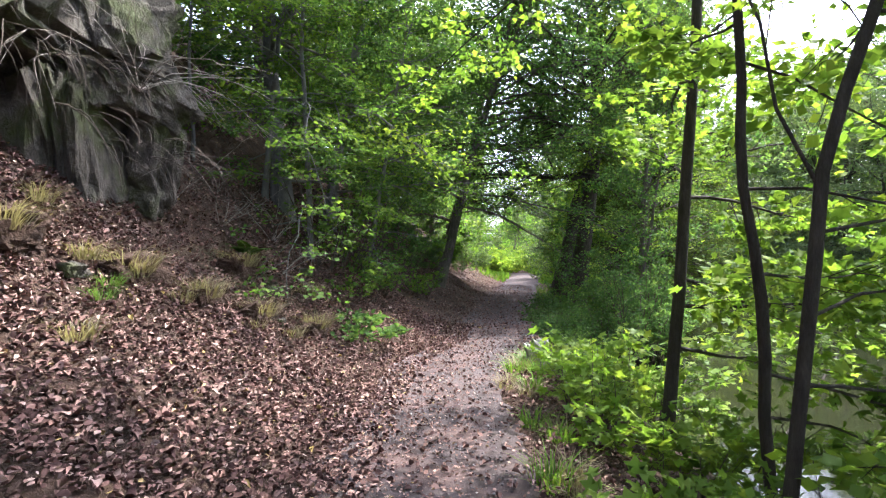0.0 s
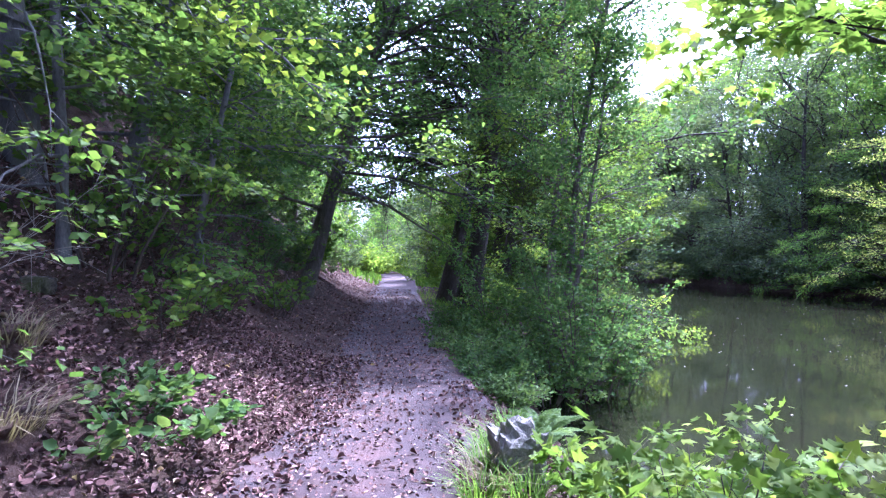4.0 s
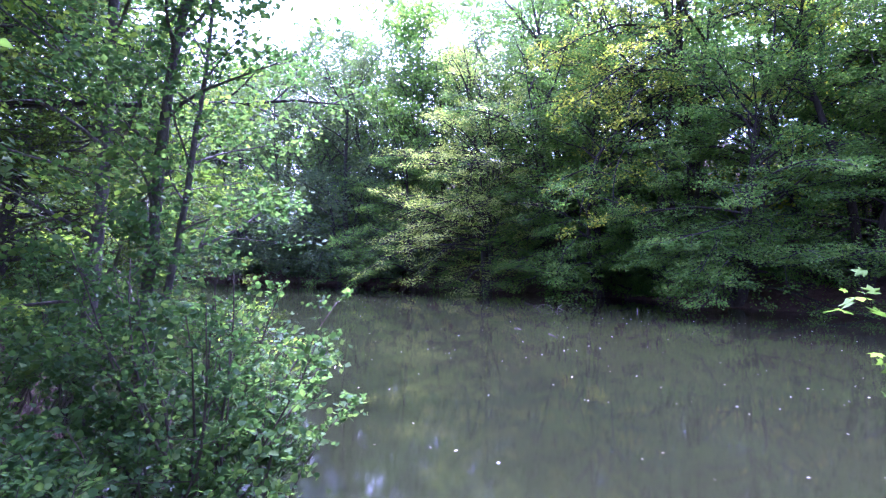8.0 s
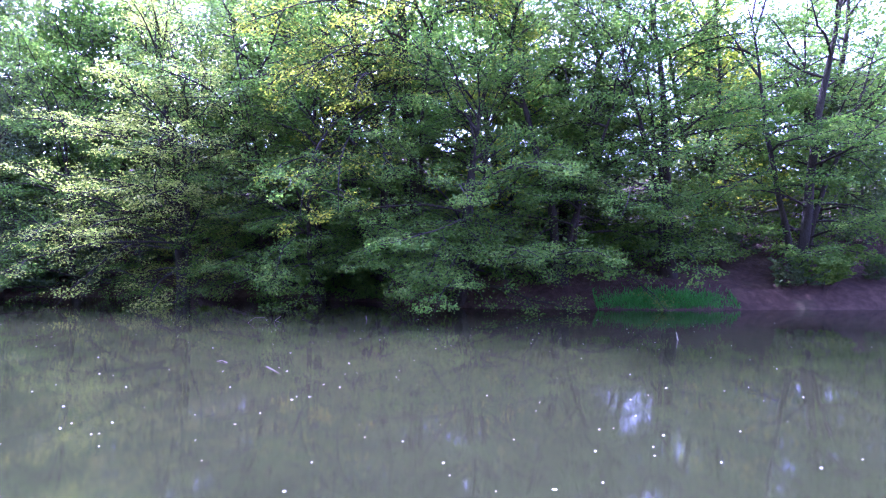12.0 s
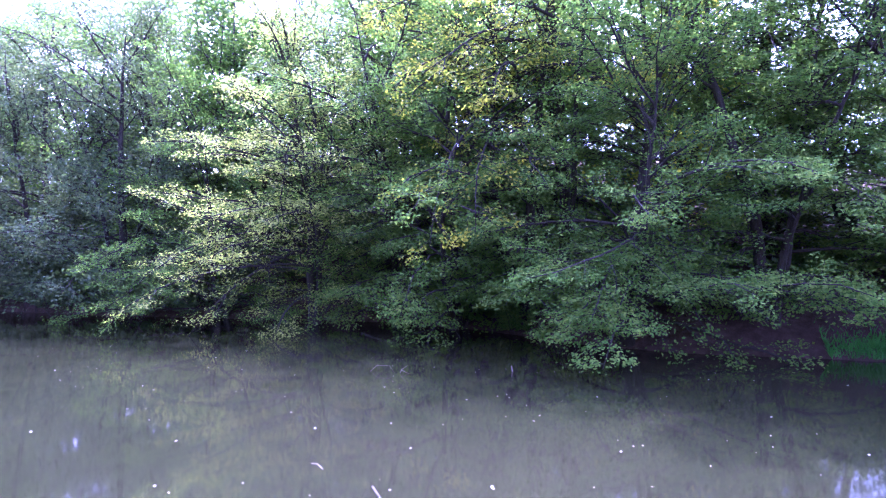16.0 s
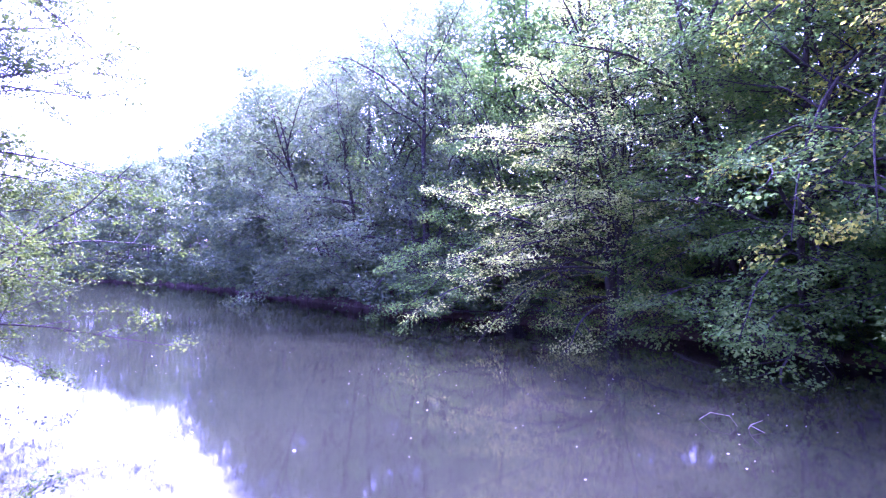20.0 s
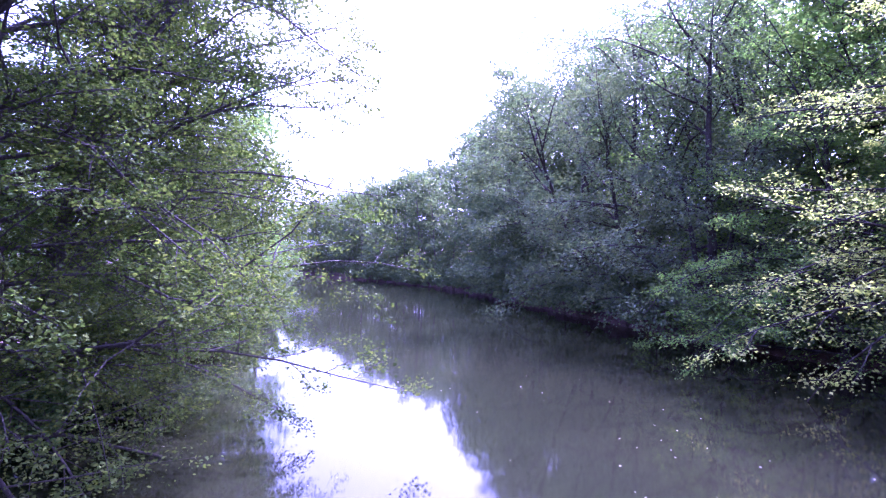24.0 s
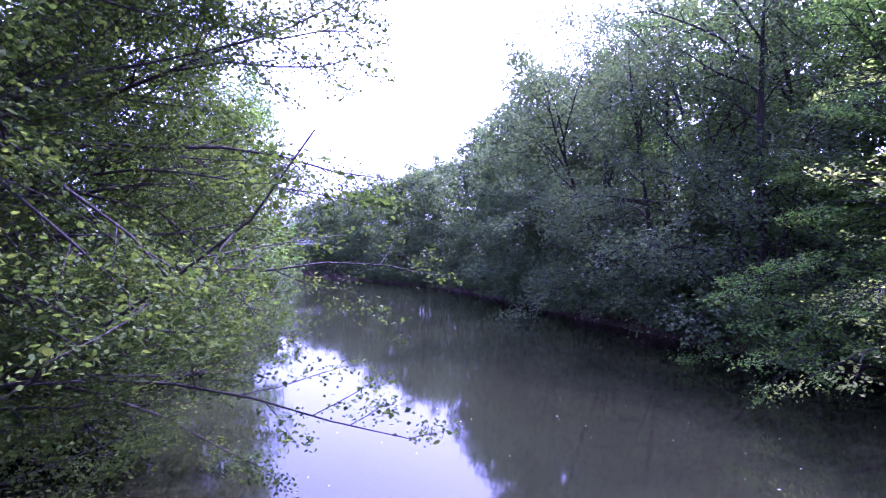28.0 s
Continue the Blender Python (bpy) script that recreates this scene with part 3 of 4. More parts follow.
# the slope
SLOPE = dict(bark=BARK_GREY, vol=0.45, limbr=0.3, rise=(0, 60), droop=0.4, flat=0.9, group="slope trees", fluff=0.16, crook=0.14)
tree("tree", "beech on the leafy slope with low spreading branches", place(-2.9, 13.8), 14, 0.13, 21, LEAF_BEECH, lean=(0.06, -0.02), limbs=34, crown_from=0.06, reach=4.2, pull=(0.5, -0.35),
     subs=10, twigs=6, per=11, leaf=0.1, low_form=6, low=[(0.5, -50, 6, 18), (0.58, -30, 6.5, 18), (0.64, -65, 6.5, 20), (0.7, -40, 6, 22), (0.76, -20, 6, 24), (0.54, -75, 6, 18), (0.6, 40, 6, 15), (0.7, 25, 6, 16), (0.8, 50, 5.5, 20), (0.66, 8, 6, 14)], **SLOPE)
tree("tree", "grey-barked maple standing on the leafy slope", place(-3.3, 11.4), 15, 0.17, 22, LEAF_MAPLE, limbs=28, crown_from=0.16, reach=3.6, pull=(0.25, -0.45),
     subs=9, twigs=6, per=9, leaf=0.105, width=0.4, low_form=11, low=[(0.5, -40, 5, 15), (0.55, 0, 5.5, 15), (0.6, -25, 5.5, 16), (0.65, 15, 5.5, 18), (0.7, -60, 5, 18), (0.75, -10, 5, 20), (0.58, 45, 6.5, 14), (0.68, 30, 6.5, 15), (0.78, 55, 6, 18), (0.84, 20, 5.5, 20), (0.63, 60, 6, 12)], **SLOPE)
tree("tree", "young maple with few leaves over the slope", place(-4.3, 9.4), 7, 0.02, 25, LEAF_MAPLE, limbs=12, crown_from=0.35, reach=1.9, pull=(0.1, 0.2),
     subs=5, twigs=4, per=4, leaf=0.08, width=0.4, **SLOPE)
for k, (x, y, h) in enumerate([(-2.5, 10.4, 6.5), (-1.7, 12.6, 6.0), (-3.6, 11.0, 7.0)]):
    tree("tree", "young beech with drooping layered sprays on the slope", place(x, y), h, 0.05, 28 + 100 * k, LEAF_ALDER if k else LEAF_BEECH, lean=(0.05, -0.05), bark=BARK_GREY, limbs=26, crown_from=0.1, reach=2.5,
         rise=(-8, 35), droop=0.5, pull=(0.2, -0.5), subs=8, twigs=5, per=8, leaf=0.085, flat=1.2, vol=0.2, flatten=0.35, width=0.38, limbr=0.35, group="slope trees", fluff=0.07)
SLOPE["bark"] = BARK
tree("tree", "dark slope tree leaning over the path", place(-0.25, 19.0), 13, 0.17, 23, LEAF_ALDER, lean=(0.29, -0.02), limbs=40, crown_from=0.14, reach=5.0,
     pull=(0.3, -0.4), subs=10, twigs=7, per=12, leaf=0.115, low=[(0.4, -30, 6, 10), (0.45, 0, 6, 10), (0.5, -50, 6, 12), (0.55, -15, 6, 12), (0.6, 10, 6, 12), (0.48, -70, 5.5, 8)], **SLOPE)
tree("tree", "dark slope tree beside the path", place(-0.2, 27.0), 15, 0.17, 24, LEAF_ALDER, lean=(0.2, 0.0), limbs=40, crown_from=0.16, reach=5.2,
     pull=(0.5, 0), low=[(0.42, 10, 6, 12), (0.5, -15, 6, 14), (0.58, 20, 6, 14), (0.66, -5, 6, 16), (0.74, 25, 5.5, 18)], subs=9, twigs=6, per=11, leaf=0.15, **SLOPE)
tree("tree", "dark slope tree above the path", place(-4.5, 17.0), 14, 0.17, 26, LEAF_ALDER, limbs=34, crown_from=0.06, reach=4.8, pull=(0.3, -0.2), subs=8, twigs=5, per=10, leaf=0.18, **SLOPE)
tree("tree", "tree rooted above the rock outcrop", place(-7.0, 8.0), 13, 0.2, 27, LEAF_BEECH, limbs=28, crown_from=0.12, reach=4.6, pull=(0.5, 0), subs=8, twigs=5, per=9, leaf=0.17, **SLOPE)
# between path and river
tree("tree", "large ivy-clad tree between the path and the river", place(5.3, 22.8), 24, 0.36, 31, LEAF_ALDER, lean=(0.11, 0.0), kinks=[(0, 0, 0), (6, 0.6, 0), (24, 0.6, 0)], limbs=50, crown_from=0.2, reach=7.0, shape=0.35, pull=(-0.3, -0.3), rise=(5, 65), droop=0.3, vol=0.5, limbr=0.3, bark=BARK_DARK,
     low=[(0.22, 200, 6.5, 14), (0.26, 232, 6.5, 15), (0.3, 178, 7, 12), (0.34, 215, 7, 14), (0.4, 190, 7, 12), (0.45, 240, 7, 14), (0.5, 205, 7, 14), (0.37, 255, 6.5, 12)],
     subs=10, twigs=7, per=9, leaf=0.14, flat=0.6, group="bank trees", fluff=0.15)
tree("tree", "large tree between the path and the river", place(5.2, 25.2), 22, 0.30, 32, LEAF_OAK, lean=(0.13, 0.04), limbs=34, crown_from=0.24, reach=5.0, rise=(5, 65), droop=0.3, vol=0.5, limbr=0.3, bark=BARK_DARK,
     subs=9, twigs=6, per=9, leaf=0.15, flat=0.6, group="bank trees", fluff=0.15)
tree("tree", "thin tree leaning beside the path", place(8.4, 44), 8, 0.14, 33, LEAF_MAPLE, lean=(0.4, 0), limbs=18, reach=2.6, leaf=0.2, group="bank trees", fluff=0.1)
tree("tree", "young tree with bright leaves at the water's edge", place(6.8, 19.5), 18, 0.13, 34, LEAF_MAPLE, lean=(0.05, 0), limbs=46, crown_from=0.08, reach=4.0, pull=(-0.2, 0), shape=0.3, rise=(10, 65), vol=0.5, limbr=0.3,
     leaf=0.12, group="bank trees", fluff=0.1, flat=0.7)
tree("tree", "slim alder at the water's edge", place(5.3, 15.2), 10.5, 0.08, 41, LEAF_ALDER, lean=(0.07, 0.0), limbs=26, crown_from=0.06, reach=2.3, rise=(20, 65), droop=0.3, vol=0.5, limbr=0.35, pull=(0.25, 0),
     subs=8, twigs=5, per=8, leaf=0.085, width=0.42, flat=0.5, group="bank trees", fluff=0.08)
tree("tree", "thin alder stem at the water's edge", place(4.7, 14.6), 7.0, 0.045, 42, LEAF_ALDER, lean=(0.16, 0.06), limbs=16, crown_from=0.12, reach=1.5, rise=(20, 65), droop=0.3, vol=0.5, limbr=0.35,
     subs=7, twigs=5, per=8, leaf=0.085, width=0.42, flat=0.5, group="bank trees", fluff=0.08)
for k, (x, y, h, sp) in enumerate([(4.3, 12.6, 2.3, 0.5), (3.6, 12.2, 1.5, 0.45), (4.9, 13.6, 2.4, 0.5), (4.0, 14.0, 1.3, 0.5), (3.0, 13.2, 0.6, 0.4), (3.4, 14.8, 0.8, 0.4), (4.9, 12.6, 1.2, 0.4), (4.2, 16.6, 1.9, 0.5), (5.4, 17.6, 2.2, 0.5)]):
    shrub("alder_shrub", "dense green alder shrub at the water's edge", (x, y, max(float(height(x, y)), WATER_Z)), h, sp, 50 + k, LEAF_ALDER, stems=11, leaf=0.062, subs=8, twigs=4, per=6,
          group="alder shrubs", width=0.42, out=0.75, flat=0.5)
# oaks that lean out over the water further up this bank
for k, (x, y, h, reach, az) in enumerate([(8.9, 29.4, 14, 6.3, -8), (9.8, 34.0, 15, 6.6, -4), (9.2, 40.0, 15, 4.2, -10), (10.6, 47.0, 9, 3.4, -10), (9.2, 37.0, 16, 5.2, -12)]):
    low = [(0.16, az, reach * 0.9, 6), (0.18, az + 30, reach * 0.85, 2), (0.2, az - 30, reach * 0.8, 8)]
    if k < 2:
        low += [(0.1, az + 12, reach * 0.8, 4), (0.12, az - 18, reach * 0.75, 4), (0.07, az + 40, reach * 0.75, 10), (0.08, az - 28, reach * 0.75, 12), (0.26, az + 8, reach * 1.1, 10), (0.32, az - 12, reach * 1.1, 14), (0.4, az + 16, reach * 1.1, 14), (0.5, az - 4, reach * 1.1, 18), (0.6, az + 20, reach, 20)]
    tree("tree", "oak leaning far out over the water", place(x, y), h, 0.26, 60 + k, LEAF_OAK, lean=(0.22, -0.02), limbs=48, crown_from=0.04, reach=reach, rise=(-4, 62), droop=0.25, shape=0.22, vol=0.45,
         pull=(0.7, 0.0), subs=(12, 11, 9, 8, 9)[k], twigs=8, per=(16, 12, 9, 7, 8)[k], leaf=(0.078, 0.1, 0.15, 0.18, 0.15)[k], form=(6, 4, 4, 4, 4)[k], width=(0.3, 0.33, 0.36, 0.36, 0.36)[k], flat=0.45, group="bank trees", limbr=0.22, fluff=(0.11, 0.12, 0.2, 0.2, 0.2)[k], bark=BARK_DARK, crook=0.2, low=low)
for k, (x, y, h, sp) in enumerate([(9.2, 27.5, 1.8, 0.9), (10.2, 31.5, 2.0, 1.0), (11.2, 36.0, 2.2, 1.0), (13.2, 43.0, 2.6, 1.2), (8.3, 24.0, 2.2, 0.9)]):
    shrub("bank_shrub", "dark green shrub hanging over the water", (x, y, max(float(height(x, y)), WATER_Z)), h, sp, 70 + k, LEAF_ALDER, stems=15, leaf=0.125, subs=8, twigs=5, per=8, form=4,
          group="bank shrubs", out=0.9, flat=0.5)

# ---- far bank ----
def far_tree(x, y, h, seed, mat, label="hornbeam with layered branches on the far bank", **kw):
    a = dict(bark=BARK_DARK, crook=0.14, stems=3, wob=0.06, limbs=42, crown_from=0.06, reach=6.3, rise=(4, 58), droop=0.75, pull=(-0.35, 0), subs=10, twigs=6, per=12, leaf=0.145, flat=0.8, width=0.31, shape=0.22,
             start=0.1, flatten=0.4, rough=0.42, vol=0.22, limbr=0.3, group="far bank trees", lean=(-0.17, 0), fluff=0.19, face=(-0.6, 0, 0))
    a.update(kw)
    return tree("tree", label, place(x, y), h, 0.16 + h * 0.006, seed, mat, **a)


FUZZY = dict(droop=0.4, flatten=0.8, rough=0.5, shape=0.2, fluff=0.36, flat=0.6, vol=0.5, rise=(6, 64), twigs=5, per=13)
far_tree(33.0, 9.8, 14, 101, LEAF_HORNBEAM, limbs=46, leaf=0.12, per=16, low=[(0.16, 150, 6.0, 12), (0.18, 185, 5.5, 12), (0.18, 125, 6.2, 12), (0.22, 210, 5.5, 12), (0.26, 165, 6, 16), (0.2, 140, 6.2, 14), (0.24, 150, 6, 14)])
far_tree(33.8, 4.5, 15, 102, LEAF_HORNBEAM, reach=4.8, leaf=0.135, per=13)
far_tree(36.6, 14.0, 19, 103, LEAF_HORNBEAM, reach=6.0, leaf=0.14, per=13)
# its leaf colour is lightened to stand for sun on the boughs
far_tree(37.6, 26.0, 18, 104, LEAF_SUNLIT, "hornbeam reaching over the water, sunlight painted into its pale leaves", reach=6.0, lean=(-0.12, -0.02), pull=(-0.8, -0.05), limbs=46, shape=0.4, droop=0.5, leaf=0.115, per=11, crown_from=0.14,
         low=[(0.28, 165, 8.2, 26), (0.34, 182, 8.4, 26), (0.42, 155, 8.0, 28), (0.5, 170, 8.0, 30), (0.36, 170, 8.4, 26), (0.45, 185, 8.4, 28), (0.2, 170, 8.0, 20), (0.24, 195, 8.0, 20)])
far_tree(39.2, 20.0, 22, 105, LEAF_BEECH, reach=6.5)
far_tree(36.9, 17.6, 14, 116, LEAF_HORNBEAM, reach=6.0, leaf=0.14, per=12)
far_tree(39.4, 21.6, 13, 117, LEAF_HORNBEAM, reach=5.6, leaf=0.14, per=12)
far_tree(38.6, 33.0, 11, 106, LEAF_HORNBEAM, reach=7.0, leaf=0.11, per=16)
# further upstream the haze is in the leaf colour
far_tree(38.6, 40.5, 18, 107, LEAF_HAZY, reach=6.5, leaf=0.19, **FUZZY)
far_tree(40.2, 48.0, 21, 108, LEAF_HAZY, reach=6.5, leaf=0.2, **FUZZY)
far_tree(34.5, -1.5, 17, 109, LEAF_HORNBEAM, reach=5.6, crown_from=0.08)
far_tree(34.8, -8.5, 17, 110, LEAF_HORNBEAM, reach=5.6, crown_from=0.08)
far_tree(37.6, 12.4, 23, 111, LEAF_YELLOW, "tall tree with yellow-green leaves on the far slope", reach=6.5, crown_from=0.46, pull=(-0.9, 0.2), per=10)
far_tree(40.0, 3.0, 20, 112, LEAF_BEECH, reach=5.0, crown_from=0.35, leaf=0.22, per=7)
far_tree(42.0, 57.0, 20, 113, LEAF_HAZY, reach=7, leaf=0.23, **FUZZY)
far_tree(44.5, 70.0, 18, 114, LEAF_HAZY, reach=6.5, leaf=0.26, **FUZZY, lean=(-0.08, 0))
far_tree(51.0, 68.0, 22, 115, LEAF_HAZY, reach=6, leaf=0.3, **FUZZY, lean=(0, 0))

# a second, closed row behind them
rnd = random.Random(6)
rear = []
for k, y in enumerate((-13.5, -6.5, -1.0, 6.5, 12.0, 17.0, 23.0, 29.5, 35.5, 43.0, 51.5)):
    x = float(far_shore(y)) + rnd.uniform(7.0, 10.0)
    if k < 2:
        rear.append(far_tree(x, y, 18, 118 + k, (LEAF_BEECH, LEAF_HORNBEAM)[k], leaf=0.21, subs=8, per=7, reach=6.4))
        continue
    s = rnd.uniform(0.95, 1.15) * (0.85 if y < 4 or 28 < y < 40 else 1.05)
    copy_thing(rear[k % 2], Matrix.Translation(place(x, y)) @ Matrix.Rotation(radians(rnd.uniform(-40, 40)), 4, "Z") @ Matrix.Scale(s, 4))

FAR = "forest tree with a dense crown on the far slope"


def sample(k, mat, leaf, limbs, per, cf, h=22, reach=5.4, label=FAR):
    return tree("tree", label, (0, 0, -500), h, 0.2, 200 + k, mat, limbs=limbs, crown_from=cf, reach=reach, rise=(-5, 60), droop=0.15, subs=6, twigs=4, per=per,
                leaf=leaf, flat=0.4, woody=False, joined=True, sides=6, group="far slope trees", fluff=0.5, width=0.4, shape=0.35, start=0.1)


mid = [sample(k, m, 0.36, 26, 8, 0.08) for k, m in enumerate((LEAF_BEECH, LEAF_HAZY, LEAF_HORNBEAM, LEAF_YELLOW))]
low_ = [sample(10 + k, m, 0.6, 22, 5, 0.04) for k, m in enumerate((LEAF_HAZY, LEAF_HAZY, LEAF_HORNBEAM))]
rnd = random.Random(5)


def plant(src, x, y, s):
    copy_thing(src, Matrix.Translation(place(x, y)) @ Matrix.Rotation(rnd.uniform(0, 6.28), 4, "Z") @ Matrix.Diagonal((s * rnd.uniform(0.9, 1.1), s * rnd.uniform(0.9, 1.1), s, 1)))


for y in np.arange(-28, 62, 4.2):           # behind the first row on the far bank
    if y > 2 or rnd.random() < 0.6:
        plant(mid[rnd.choice((0, 0, 1, 2, 2, 3) if y < 30 else (0, 1, 1, 2))], float(far_shore(y)) + 9 + rnd.uniform(-2, 2), y + rnd.uniform(-2.5, 2.5), rnd.uniform(0.9, 1.05) - (0.28 if y < 6 else 0))
    plant(low_[rnd.randrange(3)], float(far_shore(y)) + 16 + rnd.uniform(-2, 2), y + rnd.uniform(-2.5, 2.5), rnd.uniform(0.6, 0.8) - (0.2 if y < 2 else 0))
for y in np.arange(-26, 72, 3.4):           # young growth under the tall trees
    plant(low_[rnd.randrange(3)], float(far_shore(y)) + (rnd.uniform(7, 9) if int(y * 10) % 3 else rnd.uniform(10, 14)), y, rnd.uniform(0.36, 0.52))
for y in np.arange(66, 235, 5.5):           # far up the river, both banks
    for r in range(2):
        plant(low_[rnd.randrange(2)], float(far_shore(y)) + (3, 11)[r] + rnd.uniform(-1.5, 1.5), y + rnd.uniform(-3, 3), rnd.uniform(0.84, 1.0) - 0.04 * r)
for y in np.arange(56, 235, 8.0):
    plant(low_[rnd.randrange(3)], float(near_shore(y)) - 2.5 + rnd.uniform(-1, 1), y, rnd.uniform(0.3, 0.4) + (0.2 if y > 120 else 0.0))
    plant(low_[rnd.randrange(3)], float(near_shore(y)) - 16 + rnd.uniform(-3, 3), y, rnd.uniform(0.5, 0.7))
for y in np.arange(-16, 74, 6.5):           # up the slope beside the path
    for r in range(2 if y > 4 else 1):
        x = float(pc(y)) - (7.0, 13)[r] - (5 if y > 42 else 0) + rnd.uniform(-1.5, 1.5)
        plant(mid[rnd.randrange(3)] if r == 0 and 8 < y < 40 else low_[rnd.randrange(3)], x, y + rnd.uniform(-2, 2), rnd.uniform(0.5, 0.7))
for y in np.arange(-30, 14, 4.5):           # higher up the far hill
    plant(low_[rnd.randrange(3)], float(far_shore(y)) + rnd.uniform(19, 24), y, rnd.uniform(0.34, 0.44))
for x, y, s0 in ((-0.8, 34, 0.75), (0.2, 41, 0.7), (-1, 50, 0.5), (-2.0, 58, 0.5), (4, 78, 0.5), (10.5, 80, 0.45), (9.6, 36.5, 0.42), (-4.2, 22, 0.6), (-5.5, 29, 0.65), (-2.8, 30, 0.75), (7.3, 32.0, 0.42), (8.3, 43.0, 0.42), (12.2, 58, 0.8), (2.2, 62, 0.85), (11, 90, 1.0), (5.5, 95, 1.0), (15, 75, 0.9)):
    plant(mid[rnd.randrange(3)], x, y, s0)
for y in np.arange(-60, -28, 9.0):
    plant(low_[rnd.randrange(3)], float(far_shore(y)) + 4, y, 0.8)
for x in np.arange(36, 60, 8.0):
    plant(low_[rnd.randrange(3)], x, 250 + rnd.uniform(-5, 5), 0.8)
plant(low_[1], 30, 244, 0.7)
for t0 in mid + low_:
    for o in [*t0.children_recursive, t0]:
        bpy.data.objects.remove(o)

# undergrowth along the far shore
bush = [shrub("far_bush", "low dark bush on the far bank", (0, 0, -500), 2.6, 1.0, 300 + k, m, stems=9, leaf=0.2, subs=6, twigs=4, per=9, form=4, width=0.32, out=0.9, flat=0.4, group="far bushes")
        for k, m in enumerate((LEAF_HORNBEAM, LEAF_HAZY))]
for y in np.concatenate([np.arange(-24, 12, 1.7), np.arange(12, 160, 3.0)]):
    if 15 < y < 30 and rnd.random() < 0.25:
        continue
    k = rnd.uniform(0.5, 1.0) if y < 32 else rnd.uniform(1.0, 1.9)
    m = Matrix.Translation(place(float(far_shore(y)) + (rnd.uniform(4.2, 6.5) if -7 < y < 4 else rnd.uniform(0.8, 5.5) if y < 32 else rnd.uniform(-0.8, 0.9)), y)) @ Matrix.Rotation(rnd.uniform(0, 6.28), 4, "Z") @ Matrix.Scale(k, 4)
    copy_thing(bush[rnd.randrange(2) if y < 30 else 1], m)
for y in np.arange(47, 150, 4.0):
    m = Matrix.Translation(place(float(near_shore(y)) - rnd.uniform(0.3, 2.0), y)) @ Matrix.Rotation(rnd.uniform(0, 6.28), 4, "Z") @ Matrix.Scale(rnd.uniform(0.9, 1.5), 4)
    tagged(copy_thing(bush[1], m), "bush leaning over the near shore", group="near shore bushes")
for x, y, k in ((35.4, 14.4, 0.7), (36.6, 15.6, 0.8), (37.2, 17.0, 0.75), (38.2, 18.6, 0.8), (37.0, 14.8, 0.9)):
    copy_thing(bush[0], Matrix.Translation(place(x, y)) @ Matrix.Rotation(x * 7, 4, "Z") @ Matrix.Scale(k, 4))
for k in range(20):
    y = 17 + k * 1.5
    m = Matrix.Translation(place(float(pc(y) - hw(y)) - rnd.uniform(1.3, 4.5), y)) @ Matrix.Rotation(rnd.uniform(0, 6.28), 4, "Z") @ Matrix.Scale(rnd.uniform(0.3, 0.62), 4)
    tagged(copy_thing(bush[k % 2], m), "low green bush on the slope beside the path", group="slope bushes")
for t0 in bush:
    for o in [*t0.children_recursive, t0]:
        bpy.data.objects.remove(o)
# a spruce that overtops the far wood
def spruce(x, y, h):
    root = tagged(new("spruce_tree"), "dark pointed spruce overtopping the far wood", "tree")
    root.location = place(x, y)
    r = np.random.default_rng(9)
    g, c = Geo(), Geo()
    tube(g, [(0, 0, -0.3), (0, 0, h * 0.5), (0, 0, h)], [0.4, 0.22, 0.03], 7)
    n = 3600
    z = r.uniform(0.15, 1.0, n)
    a = r.uniform(0, 6.28, n)
    q = np.sqrt(r.uniform(0, 1, n)) * 4.6 * (1.03 - z) ** 0.6
    p = np.stack([np.cos(a) * q, np.sin(a) * q, z * h - q * 0.25], -1)
    d = np.stack([np.cos(a), np.sin(a), np.full(n, -0.35)], -1)
    leaves(c, p, d, UP + r.normal(size=(n, 3)) * 0.4, r.uniform(0.5, 1.0, n), r, 0.25)
    part("trunk", g.mesh("trunk", BARK, True), root)
    part("crown", c.mesh("crown", NEEDLE), root, kind="stuff")


spruce(64, 132, 22)

def tuft(name, label, x, y, n, h, seed, mat, spread_=0.12, group="grass tufts", lean=0.6, width=0.006):
    r = np.random.default_rng(seed)
    a = r.uniform(0, 6.28, n)
    q = np.sqrt(r.uniform(0, 1, n)) * spread_
    base = np.stack([np.cos(a) * q, np.sin(a) * q, np.full(n, -0.03)], -1)
    out = np.stack([np.cos(a), np.sin(a), np.zeros(n)], -1) + r.normal(size=(n, 3)) * 0.5
    out[:, 2] = 0
    hh = h * r.uniform(0.5, 1.15, n)[:, None]
    side = unit(np.cross(out, UP)) * width * r.uniform(0.7, 1.4, (n, 1))
    b1 = base + UP * hh * 0.55 + out * hh * lean * 0.25
    tip = base + UP * hh * r.uniform(0.6, 1.0, (n, 1)) + out * hh * lean
    v = np.stack([base - side, base + side, b1 + side * 0.8, b1 - side * 0.8, tip], 1)
    o = (np.arange(n) * 5)[:, None]
    g = Geo()
    g.add(v.reshape(-1, 3), o + np.array([[0, 1, 2, 3]]), o + np.array([[3, 2, 4]]))
    ob = new(name, g.mesh(name, mat))
    ob.location = place(x, y)
    return tagged(ob, label, "grass", group)


